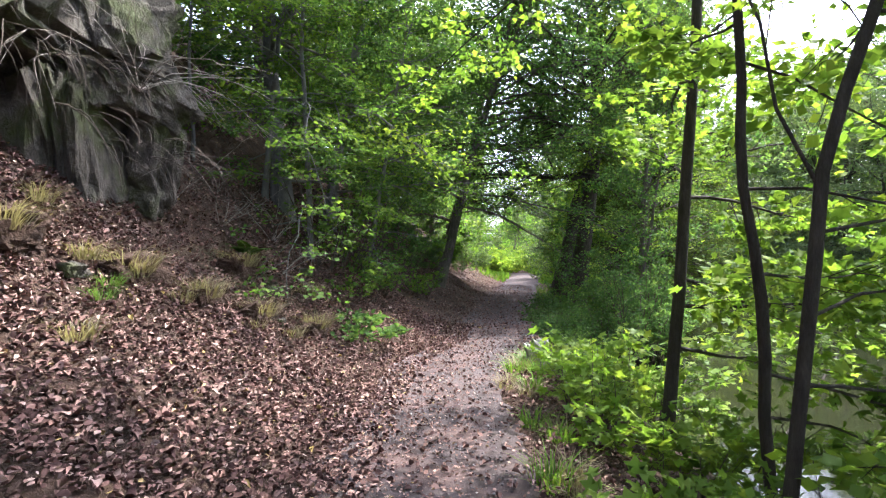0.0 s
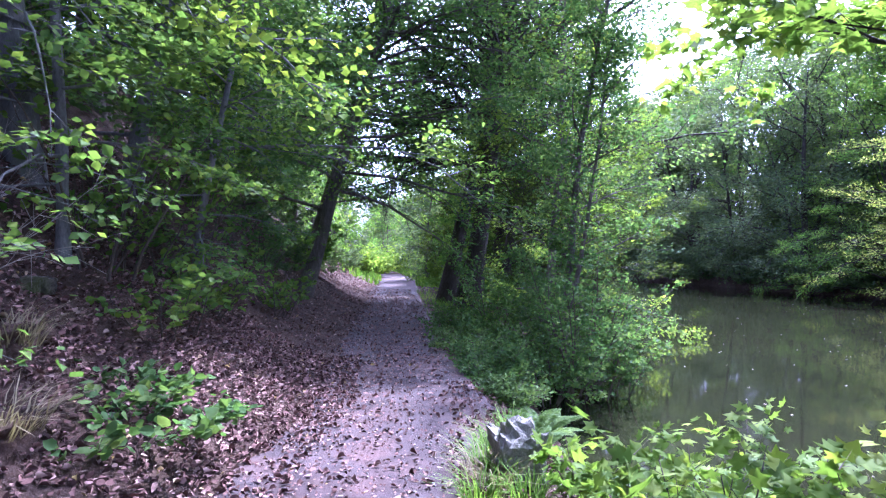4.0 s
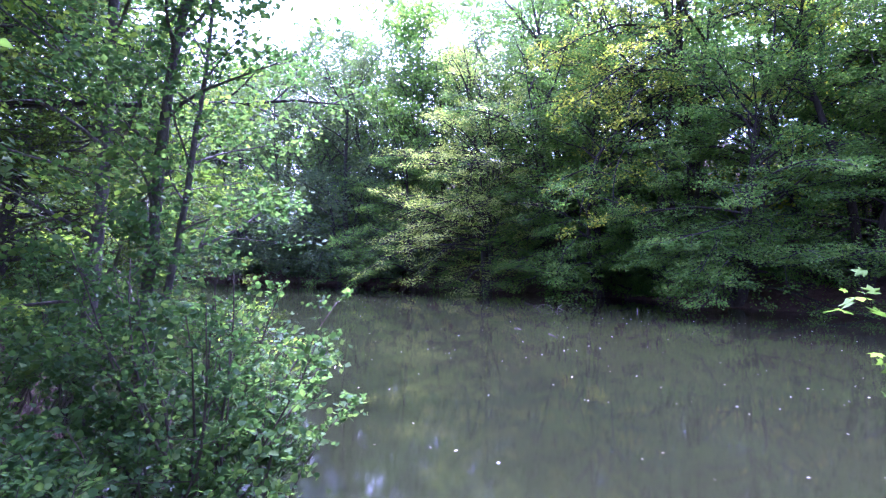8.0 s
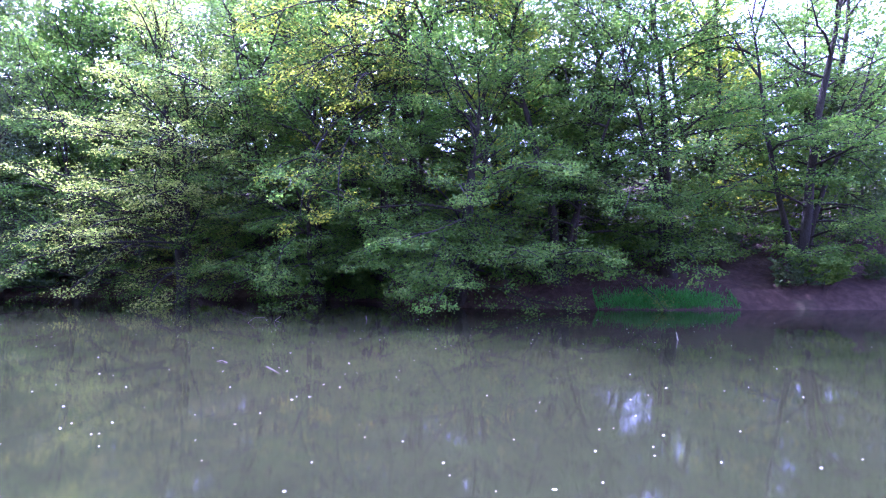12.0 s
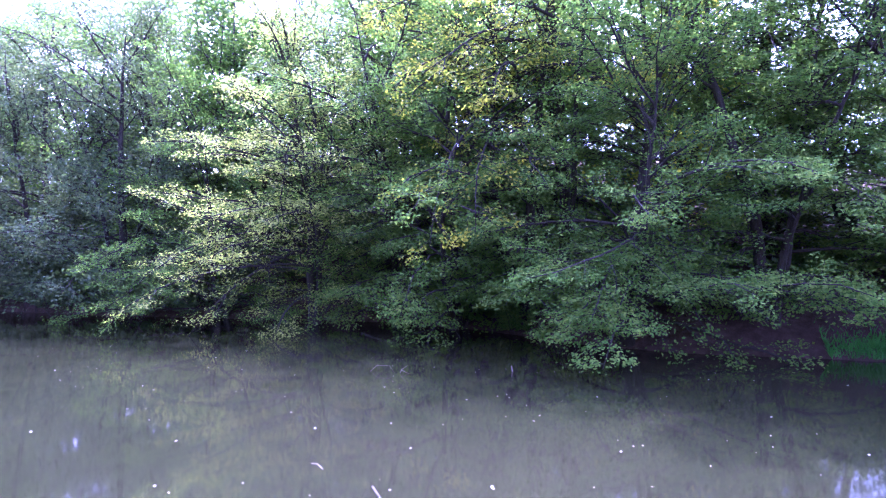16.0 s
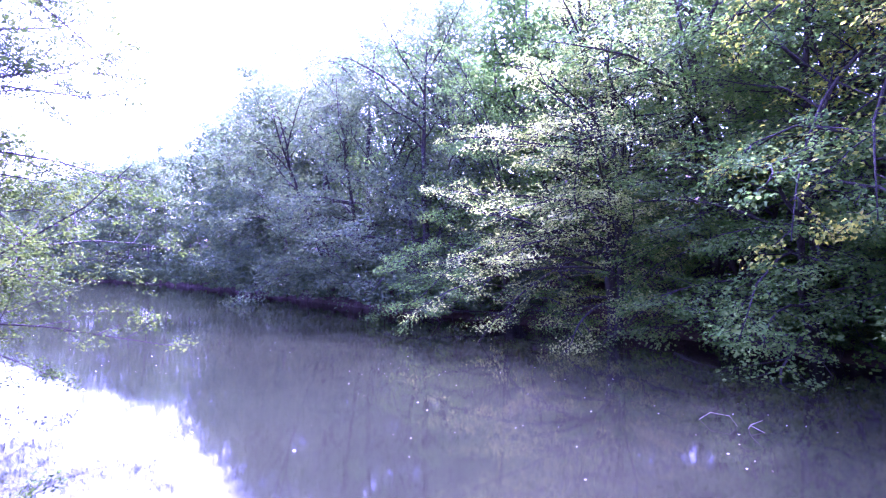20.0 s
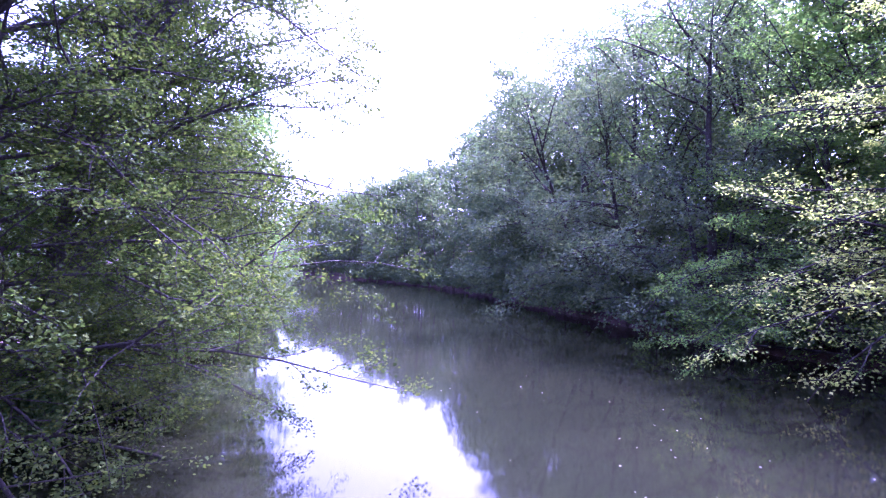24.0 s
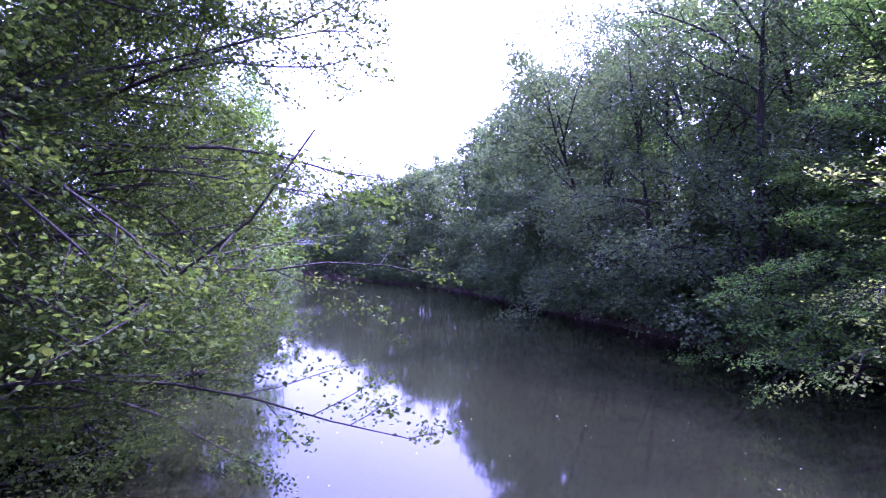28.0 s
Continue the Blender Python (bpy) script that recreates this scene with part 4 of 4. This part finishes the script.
# ---- rocks ----
def rock_mesh(size, seed, cuts=4, rough=0.22):
    bm = bmesh.new()
    bmesh.ops.create_icosphere(bm, subdivisions=cuts, radius=1.0)
    o = Vector((seed * 3.1, seed * 1.7, seed * 0.9))
    for v in bm.verts:
        c = v.co.copy()
        q = Vector((math.copysign(abs(c.x) ** 0.6, c.x), math.copysign(abs(c.y) ** 0.6, c.y), math.copysign(abs(c.z) ** 0.6, c.z)))
        f = 1 + rough * noise.noise(c * 1.3 + o) + rough * 0.7 * noise.noise(c * 3.1 + o) + rough * 0.5 * noise.noise(c * 7 + o) + rough * 0.4 * abs(noise.noise(Vector((c.x * 16, c.y * 16, c.z * 6)) + o)) + rough * 0.2 * noise.noise(c * 26 + o) + 0.2 * round(2.5 * noise.noise(c * 2.0 + o)) / 2.5
        v.co = Vector((q.x * size[0], q.y * size[1], q.z * size[2])) * f
    me = bpy.data.meshes.new("rock")
    bm.to_mesh(me)
    bm.free()
    me.materials.append(ROCK)
    return me


outcrop = tagged(new("rock_outcrop"), "mossy grey rock outcrop overhanging the leafy slope", "rock")
outcrop.location = (-5.0, 5.5, 2.0)
for k, (x, y, z, sx, sy, sz, rz) in enumerate([(-0.1, -0.2, 2.2, 1.3, 1.7, 0.8, 10), (-1.0, 0.0, 0.6, 0.9, 2.2, 1.5, 0), (0.65, 0.8, 0.8, 0.5, 0.95, 1.25, 10), (0.85, 1.0, 2.2, 0.7, 0.85, 0.95, -15),
                                               (-0.6, -1.8, 1.3, 0.9, 0.9, 0.9, 30), (0.2, 0.3, 3.4, 1.0, 1.2, 0.8, 0), (0.95, 1.9, 0.9, 0.42, 0.75, 0.95, 30), (-0.2, 1.6, 3.6, 0.9, 1.0, 0.8, 0)]):
    ob = part("rock", rock_mesh((sx, sy, sz), k + 1, 5 if k in (0, 2, 3, 6) else 4), outcrop)
    ob.matrix_basis = pose(x, y, z, 8 * math.sin(k), 6 * math.cos(k), rz)
for k, (x, y, s) in enumerate([(-2.1, 7.1, 0.08), (-3.1, 4.6, 0.1), (-2.4, 9.6, 0.12)]):
    st = new("stone", rock_mesh((s, s * 1.2, s * 0.7), 20 + k, 3))
    st.location = place(x, y, -s * 0.1)
    tagged(st, "dark mossy stone half sunk in dead leaves", "stone", "slope stones")
for k, (x, y, sx, sy, sz) in enumerate([(-2.35, 6.9, 0.26, 0.5, 0.2), (-3.1, 5.4, 0.26, 0.45, 0.2), (-2.75, 6.2, 0.22, 0.4, 0.17), (-3.5, 4.3, 0.25, 0.4, 0.18), (-1.85, 7.75, 0.22, 0.42, 0.16), (-2.9, 7.8, 0.2, 0.4, 0.2), (-2.2, 8.6, 0.2, 0.4, 0.16)]):
    st = new("earth_ledge", rock_mesh((sx, sy, sz), 40 + k, 4, 0.3))
    st.data.materials[0] = SOIL
    st.location = place(x, y, -sz * 0.55)
    tagged(st, "dark overhanging ledge of bare earth on the slope", "earth", "earth ledges")
    tuft("grass_tuft", "dry hanging grass tuft on an earth ledge", x + sx * 0.4, y - sy * 0.2, 200, 0.3, 580 + k, DRY_GRASS, 0.2, lean=1.3, width=0.004).location.z += sz * 0.3
for k, (x, y) in enumerate([(-2.85, 4.6), (-2.95, 4.85)]):
    tuft("grass_tuft", "fresh green grass tuft on the slope", x, y, 130, 0.16, 590 + k, FERN, 0.12, lean=1.3, width=0.003)
st = new("pale_stone", rock_mesh((0.18, 0.17, 0.28), 31, 4, 0.34))
st.data.materials[0] = STONE
st.location = place(1.42, 8.1, 0.1)
tagged(st, "pale boundary stone in the grass beside the path", "stone")
for k, (x, y) in enumerate([(1.18, 7.85), (1.22, 8.2), (1.3, 7.6), (1.12, 8.05), (1.35, 8.45), (1.0, 7.7)]):
    tuft("grass_tuft", "green and straw-coloured grass round the boundary stone", x, y, 110, 0.3, 800 + k, GRASS if k % 3 else DRY_GRASS, 0.12, lean=0.7, width=0.0045)

# ---- small plants ----
def fern(x, y, size, seed, fronds=9):
    r = np.random.default_rng(seed)
    root = tagged(new("fern"), "green fern with feathered fronds on the bank", "fern", "ferns")
    root.location = place(x, y)
    for i in range(fronds):
        a = i * 6.28 / fronds + r.uniform(-0.3, 0.3)
        p = wander((0, 0, 0), (math.cos(a) * 0.55, math.sin(a) * 0.55, 1), size * r.uniform(0.8, 1.15), 9, (math.cos(a) * 1.0, math.sin(a) * 1.0, -1.0), 0.02, r)
        g = Geo()
        tube(g, p, np.linspace(0.004, 0.0015, 9), 3)
        n = 44
        f = np.linspace(0.15, 0.98, n)
        P = np.array([along(p, q)[0] for q in f])
        T = np.array([along(p, q)[1] for q in f])
        for s in (1, -1):
            side = unit(np.cross(T, UP)) * s
            nr = np.cross(side, T) * s
            leaves(g, P, side + T * 0.35, nr, size * 0.2 * np.sin(np.pi * (0.18 + 0.8 * f)) + 0.008, r, 0.13)
        part("frond", g.mesh("frond", FERN), root)


MS = "bright green maple seedlings on the bank"
for k, (x, y, h, sp, st_) in enumerate([(1.55, 5.6, 0.9, 0.25, 12), (1.75, 6.2, 1.0, 0.25, 12), (2.05, 6.8, 0.95, 0.25, 12), (1.6, 4.7, 0.6, 0.2, 9), (1.9, 7.5, 0.75, 0.22, 9), (2.2, 5.9, 1.0, 0.2, 9),
                                         (2.5, 4.6, 1.1, 0.3, 9), (2.4, 3.4, 0.8, 0.3, 9), (2.6, 7.3, 1.1, 0.25, 10), (2.0, 4.3, 0.7, 0.25, 9), (1.5, 3.2, 0.45, 0.25, 8), (1.9, 2.2, 0.6, 0.3, 8)]):
    shrub("maple_seedling", MS, place(x, y), h, sp, 400 + k, LEAF_MAPLE, stems=max(4, st_ - 4), leaf=0.105, subs=5, twigs=2, per=3, width=0.42, group="maple seedlings", flat=1.0, form=11)
for k, (x, y, h, sp, st_, m) in enumerate([(-1.3, 8.3, 0.16, 0.5, 9, LEAF_ALDER), (-1.5, 8.8, 0.14, 0.45, 7, LEAF_ALDER), (-1.6, 10.5, 0.8, 0.4, 10, LEAF_BEECH), (-1.4, 12.0, 1.0, 0.4, 12, LEAF_BEECH),
                                            (-0.7, 14.5, 0.9, 0.4, 12, LEAF_BEECH), (-2.3, 10.6, 2.3, 0.5, 10, LEAF_BEECH), (-1.9, 12.4, 2.0, 0.5, 10, LEAF_BEECH), (-1.2, 16.5, 1.6, 0.5, 10, LEAF_ALDER), (-2.2, 11.2, 1.4, 0.4, 12, LEAF_BEECH)]):
    shrub("slope_seedling", "low leafy green plant on the litter slope", place(x, y), h, sp, 430 + k, m, stems=st_, leaf=0.085, subs=4, twigs=2, per=4, width=0.4, group="slope plants", out=0.9)
for k, (x, y, h, sp, m) in enumerate([(2.4, 11.6, 0.5, 0.4, LEAF_ALDER), (2.7, 12.4, 0.7, 0.4, LEAF_ALDER), (2.9, 15.5, 0.6, 0.5, LEAF_ALDER), (3.3, 16.8, 0.7, 0.5, LEAF_ALDER),
                                       (2.3, 10.7, 0.35, 0.3, FERN), (2.6, 13.8, 0.5, 0.4, FERN)]):
    shrub("bank_herb", "low dense greenery along the path's edge", place(x, y), h, sp, 460 + k, m, stems=16, leaf=0.052, subs=6, twigs=3, per=6, width=0.38, group="bank greenery", out=0.9)
# sunlit growth where the path comes out of the wood
for k, (x, y, h) in enumerate([(5.5, 50, 2.0), (10.5, 48, 2.2), (12, 54, 2.5), (7.5, 60, 3.0), (4.0, 57, 2.5), (10, 64, 3.2), (13.5, 61, 3.0), (3.5, 45, 1.6), (9.0, 40, 1.5), (6.5, 66, 3.0)]):
    shrub("sunlit_shrub", "light green sunlit shrub at the end of the path", place(x, y), h, 0.9, 480 + k, LEAF_MAPLE, stems=16, leaf=0.24, subs=6, twigs=3, per=6, form=4, group="sunlit shrubs", out=0.9)
for k, (x, y) in enumerate([(2.05, 9.15), (1.75, 8.55), (2.35, 9.9), (2.15, 8.2), (-2.9, 8.2)]):
    fern(x, y, (0.55, 0.42, 0.5, 0.4, 0.5)[k], 500 + k)
rt = random.Random(8)
for k in range(26):
    y = rt.uniform(3.0, 13.0)
    x = float(pc(y) + hw(y)) + rt.uniform(0.02, 0.45)
    tuft("grass_tuft", "green and straw-coloured grass tuft at the path's edge", x, y, 70, rt.uniform(0.14, 0.32), 520 + k, GRASS if rt.random() < 0.6 else DRY_GRASS, 0.13)
for k, (x, y) in enumerate([(-3.5, 4.4), (-3.2, 4.9), (-3.0, 5.3), (-2.7, 5.6), (-3.7, 5.0), (-2.2, 6.4), (-2.6, 3.9), (-1.9, 7.0), (-3.9, 3.6)]):
    tuft("grass_tuft", "dry hanging grass tuft on the slope", x, y, 120, 0.2, 560 + k, DRY_GRASS, 0.15, lean=1.1, width=0.004)


def grass_patch(name, label, x0, x1, y0, y1, n, h, seed, mat, width=0.012):
    r = np.random.default_rng(seed)
    x, y = (x0 + x1) / 2 + (x1 - x0) * r.normal(0, 0.24, n), (y0 + y1) / 2 + (y1 - y0) * np.clip(r.normal(0, 0.3, n), -0.6, 0.6)
    off = (np.abs(x - pc(y)) > hw(y)) & (height(x, y) > WATER_Z + 0.03)
    x, y = x[off], y[off]
    n = len(x)
    z = np.maximum(height(x, y), WATER_Z)
    b = np.stack([x, y, z - 0.03], -1)
    d = unit(r.normal(size=(n, 3)) * 0.35 + UP)
    g = Geo()
    side = unit(np.cross(d, r.normal(size=(n, 3)))) * width
    hh = h * r.uniform(0.4, 1.2, n)[:, None]
    v = np.stack([b - side, b + side, b + d * hh], 1)
    g.add(v.reshape(-1, 3), (), (np.arange(n) * 3)[:, None] + np.array([[0, 1, 2]]))
    tagged(new(name, g.mesh(name, mat)), label, "grass", kind="stuff")


grass_patch("shore_grass", "bright green grass at the far water's edge", 31.4, 32.8, -3.2, 2.4, 5200, 0.28, 601, SHORE_GRASS, 0.028)
grass_patch("meadow_grass", "sunlit grass at the end of the path", 0, 16, 40, 75, 15000, 0.5, 602, GRASS, 0.06)
grass_patch("bank_grass", "grass along the bank between path and river", 3.6, 6.8, 15, 30, 2500, 0.26, 603, GRASS, 0.012)

# bare stems over the rock
def bare(name, label, at, n, h, seed, out, mat, r0=0.012, sag=0.2):
    r = np.random.default_rng(seed)
    root = tagged(new(name), label, "shrub")
    root.location = at
    for i in range(n):
        a = r.uniform(0, 6.28)
        g = Geo()
        p = wander((0, 0, -0.1), (math.cos(a) * out, math.sin(a) * out, 1), h * r.uniform(0.6, 1.1), 8, (sag * 0.4, 0, -sag), 0.09, r)
        tube(g, p, np.linspace(r0, 0.002, 8), 5)
        for k in range(4):
            q, t = along(p, r.uniform(0.3, 0.95))
            tube(g, wander(q, t + r.normal(size=3) * 0.7, h * 0.3, 4, (0, 0, -0.2), 0.1, r), np.linspace(r0 * 0.4, 0.0015, 4), 3)
        part("stem", g.mesh("stem", mat, True), root)


bare("bare_shrub", "bare pale stems arching down over the rock", (-3.5, 6.3, 3.6), 34, 2.0, 700, 1.0, DEAD_WOOD, 0.006, 1.6)
for k, (x, y) in enumerate([(-3.4, 8.4), (-3.0, 9.6), (-3.8, 7.6), (-2.6, 8.6), (-3.2, 10.4)]):
    bare("dead_brush", "tangle of dead twigs on the slope", place(x, y), 10, 1.3, 710 + k, 1.3, DEAD_WOOD, 0.006)

def hanging(x, y, z, seed, n=16, h=0.8):
    """Roots and dry stalks that hang down over the rock's edge."""
    r = np.random.default_rng(seed)
    g = Geo()
    for _ in range(n):
        p = wander((r.uniform(-0.5, 0.5), r.uniform(-0.6, 0.6), 0), (r.uniform(0.2, 0.7), r.uniform(-0.4, 0.1), 0.1), h * r.uniform(0.5, 1.3), 7, (0, 0, -2.2), 0.12, r)
        tube(g, p, np.linspace(0.006, 0.002, 7) * r.uniform(0.5, 1.6), 3)
    ob = new("hanging_roots", g.mesh("hanging_roots", TWIG))
    ob.location = (x, y, z)
    tagged(ob, "pale roots and dry stalks hanging over the rock", "roots", "hanging roots", "stuff")


for k, (x, y, z) in enumerate([(-4.1, 4.9, 3.6), (-3.9, 5.7, 3.7), (-3.7, 6.4, 3.6), (-4.2, 4.0, 3.9), (-3.6, 6.9, 2.8), (-4.0, 5.3, 4.6), (-3.75, 5.9, 3.1), (-3.55, 6.6, 2.9), (-3.6, 7.3, 2.9)]):
    hanging(x, y, z, 730 + k)

# ---- litter, floating leaves, drift ----
def litter():
    r = np.random.default_rng(77)
    pts = []
    for n, y0, y1, d0, d1 in ((7000, -9, 0, -0.1, 5), (34000, 0, 6.5, -0.1, 4.2), (11000, 6.5, 13, 0.0, 2.2), (8000, 6.5, 13, 2.2, 4.2), (6000, 13, 24, -0.1, 4.5), (2600, 12, 32, -1.9, 0), (5000, 22, 38, -0.2, 2.8), (3600, 0, 13, -0.4, 0.0), (1000, 0, 13, -0.9, -0.4), (700, 0, 13, -1.6, -0.9), (3500, 1, 11, -2.6, -1.5), (3500, 1, 13, 4, 9)):
        y = r.uniform(y0, y1, n)
        d = r.uniform(d0, d1, n)
        x = pc(y) - hw(y) - d
        pts.append(np.stack([x, y, height(x, y)], -1))
    p = np.concatenate(pts)
    for q in p:
        dd = abs(q[0] - float(lc(q[1])))
        q[2] += min(max(dd - 0.7, 0) / 1.5, 1) * (0.12 * lump(q[0], q[1], 1.3) + 0.05 * lump(q[0], q[1], 0.4, 3.1)) + (0.045 if dd < 0.95 else 0.02)
    n = len(p)
    a = r.normal(size=(n, 3)) * (1, 1, 0.25)
    nr = UP * 1.2 + r.normal(size=(n, 3)) * 0.75
    g = Geo()
    p[:, 2] += r.uniform(0, 0.03, n)
    leaves(g, p - unit(a) * 0.03, a, nr, 0.022 + 0.046 * r.uniform(0, 1, n) ** 1.5, r, 0.34, 6, 0.32)
    tagged(new("leaf_litter", g.mesh("leaf_litter", LITTER)), "brown curled dead leaves covering slope and path edge", "leaves", kind="stuff")
    n = 15000
    y = 1.0 + 26 * r.uniform(0, 1, n) ** 1.6
    x = pc(y) + r.normal(-0.15, 0.55, n) * hw(y)
    p = np.stack([x, y, height(x, y) + 0.05 * (np.abs(x - pc(y)) < 0.95) + 0.012], -1)
    g = Geo()
    leaves(g, p, r.normal(size=(n, 3)) * (1, 1, 0.2), UP + r.normal(size=(n, 3)) * 0.5, r.uniform(0.010, 0.034, n), r, 0.4, 4, 0.15)
    tagged(new("leaf_crumbs", g.mesh("leaf_crumbs", LITTER)), "trodden crumbs of dead leaves on the path", "leaves", kind="stuff")
    n = 2600
    y = r.uniform(1, 16, n)
    x = pc(y) + r.uniform(-0.85, 0.85, n) * hw(y)
    s = r.uniform(0.006, 0.018, n)
    b = np.stack([x, y, height(x, y) + 0.045], -1)
    dirs = np.array([[1, 0, 0], [0, 1, 0], [-1, 0, 0], [0, -1, 0], [0, 0, 0.8], [0, 0, -0.8]])
    v = b[:, None] + dirs[None] * s[:, None, None] * r.uniform(0.6, 1.3, (n, 6, 1))
    f = np.array([[0, 1, 4], [1, 2, 4], [2, 3, 4], [3, 0, 4], [1, 0, 5], [2, 1, 5], [3, 2, 5], [0, 3, 5]])
    g = Geo()
    g.add(v.reshape(-1, 3), (), ((np.arange(n) * 6)[:, None, None] + f[None]).reshape(-1, 3))
    tagged(new("path_gravel", g.mesh("path_gravel", PEBBLE)), "loose grey pebbles on the path", "gravel", kind="stuff")


litter()


def floating():
    r = np.random.default_rng(78)
    n = 520
    y = np.concatenate([r.normal(10, 9, n // 2), r.uniform(0, 60, n - n // 2)])
    x = r.uniform(5, 29, n)
    p = np.stack([x, y, np.full(n, WATER_Z + 0.006)], -1)
    g = Geo()
    leaves(g, p, r.normal(size=(n, 3)) * (1, 1, 0.02), UP + r.normal(size=(n, 3)) * 0.1, r.uniform(0.025, 0.06, n), r, 0.3, 6, 0.08)
    tagged(new("floating_leaves", g.mesh("floating_leaves", FLOAT)), "small pale leaves floating on the river", "leaves", kind="stuff")


floating()


def drift(label, pts, r0, mat=DEAD_WOOD, fork=None):
    g = Geo()
    p = np.array(pts, float)
    tube(g, p, np.linspace(r0, r0 * 0.4, len(p)), 6)
    if fork:
        tube(g, np.array(fork, float), np.linspace(r0 * 0.7, r0 * 0.3, len(fork)), 5)
    tagged(new("driftwood", g.mesh("driftwood", mat, True)), label, "branch", "driftwood")


W = WATER_Z
drift("pale bent stick standing out of the water", [(26.3, 16.9, W - 0.1), (26.1, 16.75, W + 0.12), (26.0, 16.5, W + 0.28)], 0.012, fork=[(26.1, 16.75, W + 0.1), (26.15, 16.4, W - 0.04)])
drift("thin arched twig standing out of the water", [(26.2, 17.9, W - 0.05), (26.2, 17.6, W + 0.2), (26.2, 17.2, W + 0.2), (26.2, 17.0, W - 0.05)], 0.007)
drift("short pale stick upright in the water", [(22.24, 3.0, W - 0.1), (22.24, 3.07, W + 0.25)], 0.03)
drift("short pale stick upright in the water", [(27.2, 13.4, W - 0.1), (27.2, 13.45, W + 0.18)], 0.03)
drift("dark sunken branch near the surface", [(17.9, 14.3, W + 0.0), (17.5, 14.0, W + 0.01), (17.1, 13.7, W - 0.01)], 0.02, BARK)
drift("pale drifting twig with dry leaves", [(18.35, 15.4, W), (18.5, 15.6, W + 0.03), (18.55, 15.75, W)], 0.01)
drift("dead branch lying on the far bank", [(39.4, 24.0, 0.1), (39.8, 23.0, 0.5), (40.6, 21.6, 0.9)], 0.07)

# ---- footbridge far up the river ----
bridge = tagged(new("footbridge"), "pale footbridge crossing the river far upstream", "bridge")
bridge.location = (31, 185, 3.5)


def box(name, x0, x1, y0, y1, z0, z1, mat, parent):
    v = [(x, y, z) for z in (z0, z1) for y in (y0, y1) for x in (x0, x1)]
    f = np.array([[0, 2, 3, 1], [4, 5, 7, 6], [0, 1, 5, 4], [2, 6, 7, 3], [0, 4, 6, 2], [1, 3, 7, 5]])
    return part(name, mesh_from(name, np.array(v), [f], mat), parent)


box("deck", -18, 18, -1.2, 1.2, 5.0, 5.5, CONCRETE, bridge)
for s in (-1.15, 1.1):
    box("rail", -18, 18, s, s + 0.06, 6.4, 6.5, METAL, bridge)
    box("rail", -18, 18, s, s + 0.05, 5.95, 6.02, METAL, bridge)
    for k in range(13):
        box("post", -18 + k * 3 - 0.04, -18 + k * 3 + 0.04, s, s + 0.06, 5.5, 6.45, METAL, bridge)
for x in (-11.5, 11):
    box("pier", x, x + 1.2, -1.0, 1.0, -5, 5.0, CONCRETE, bridge)
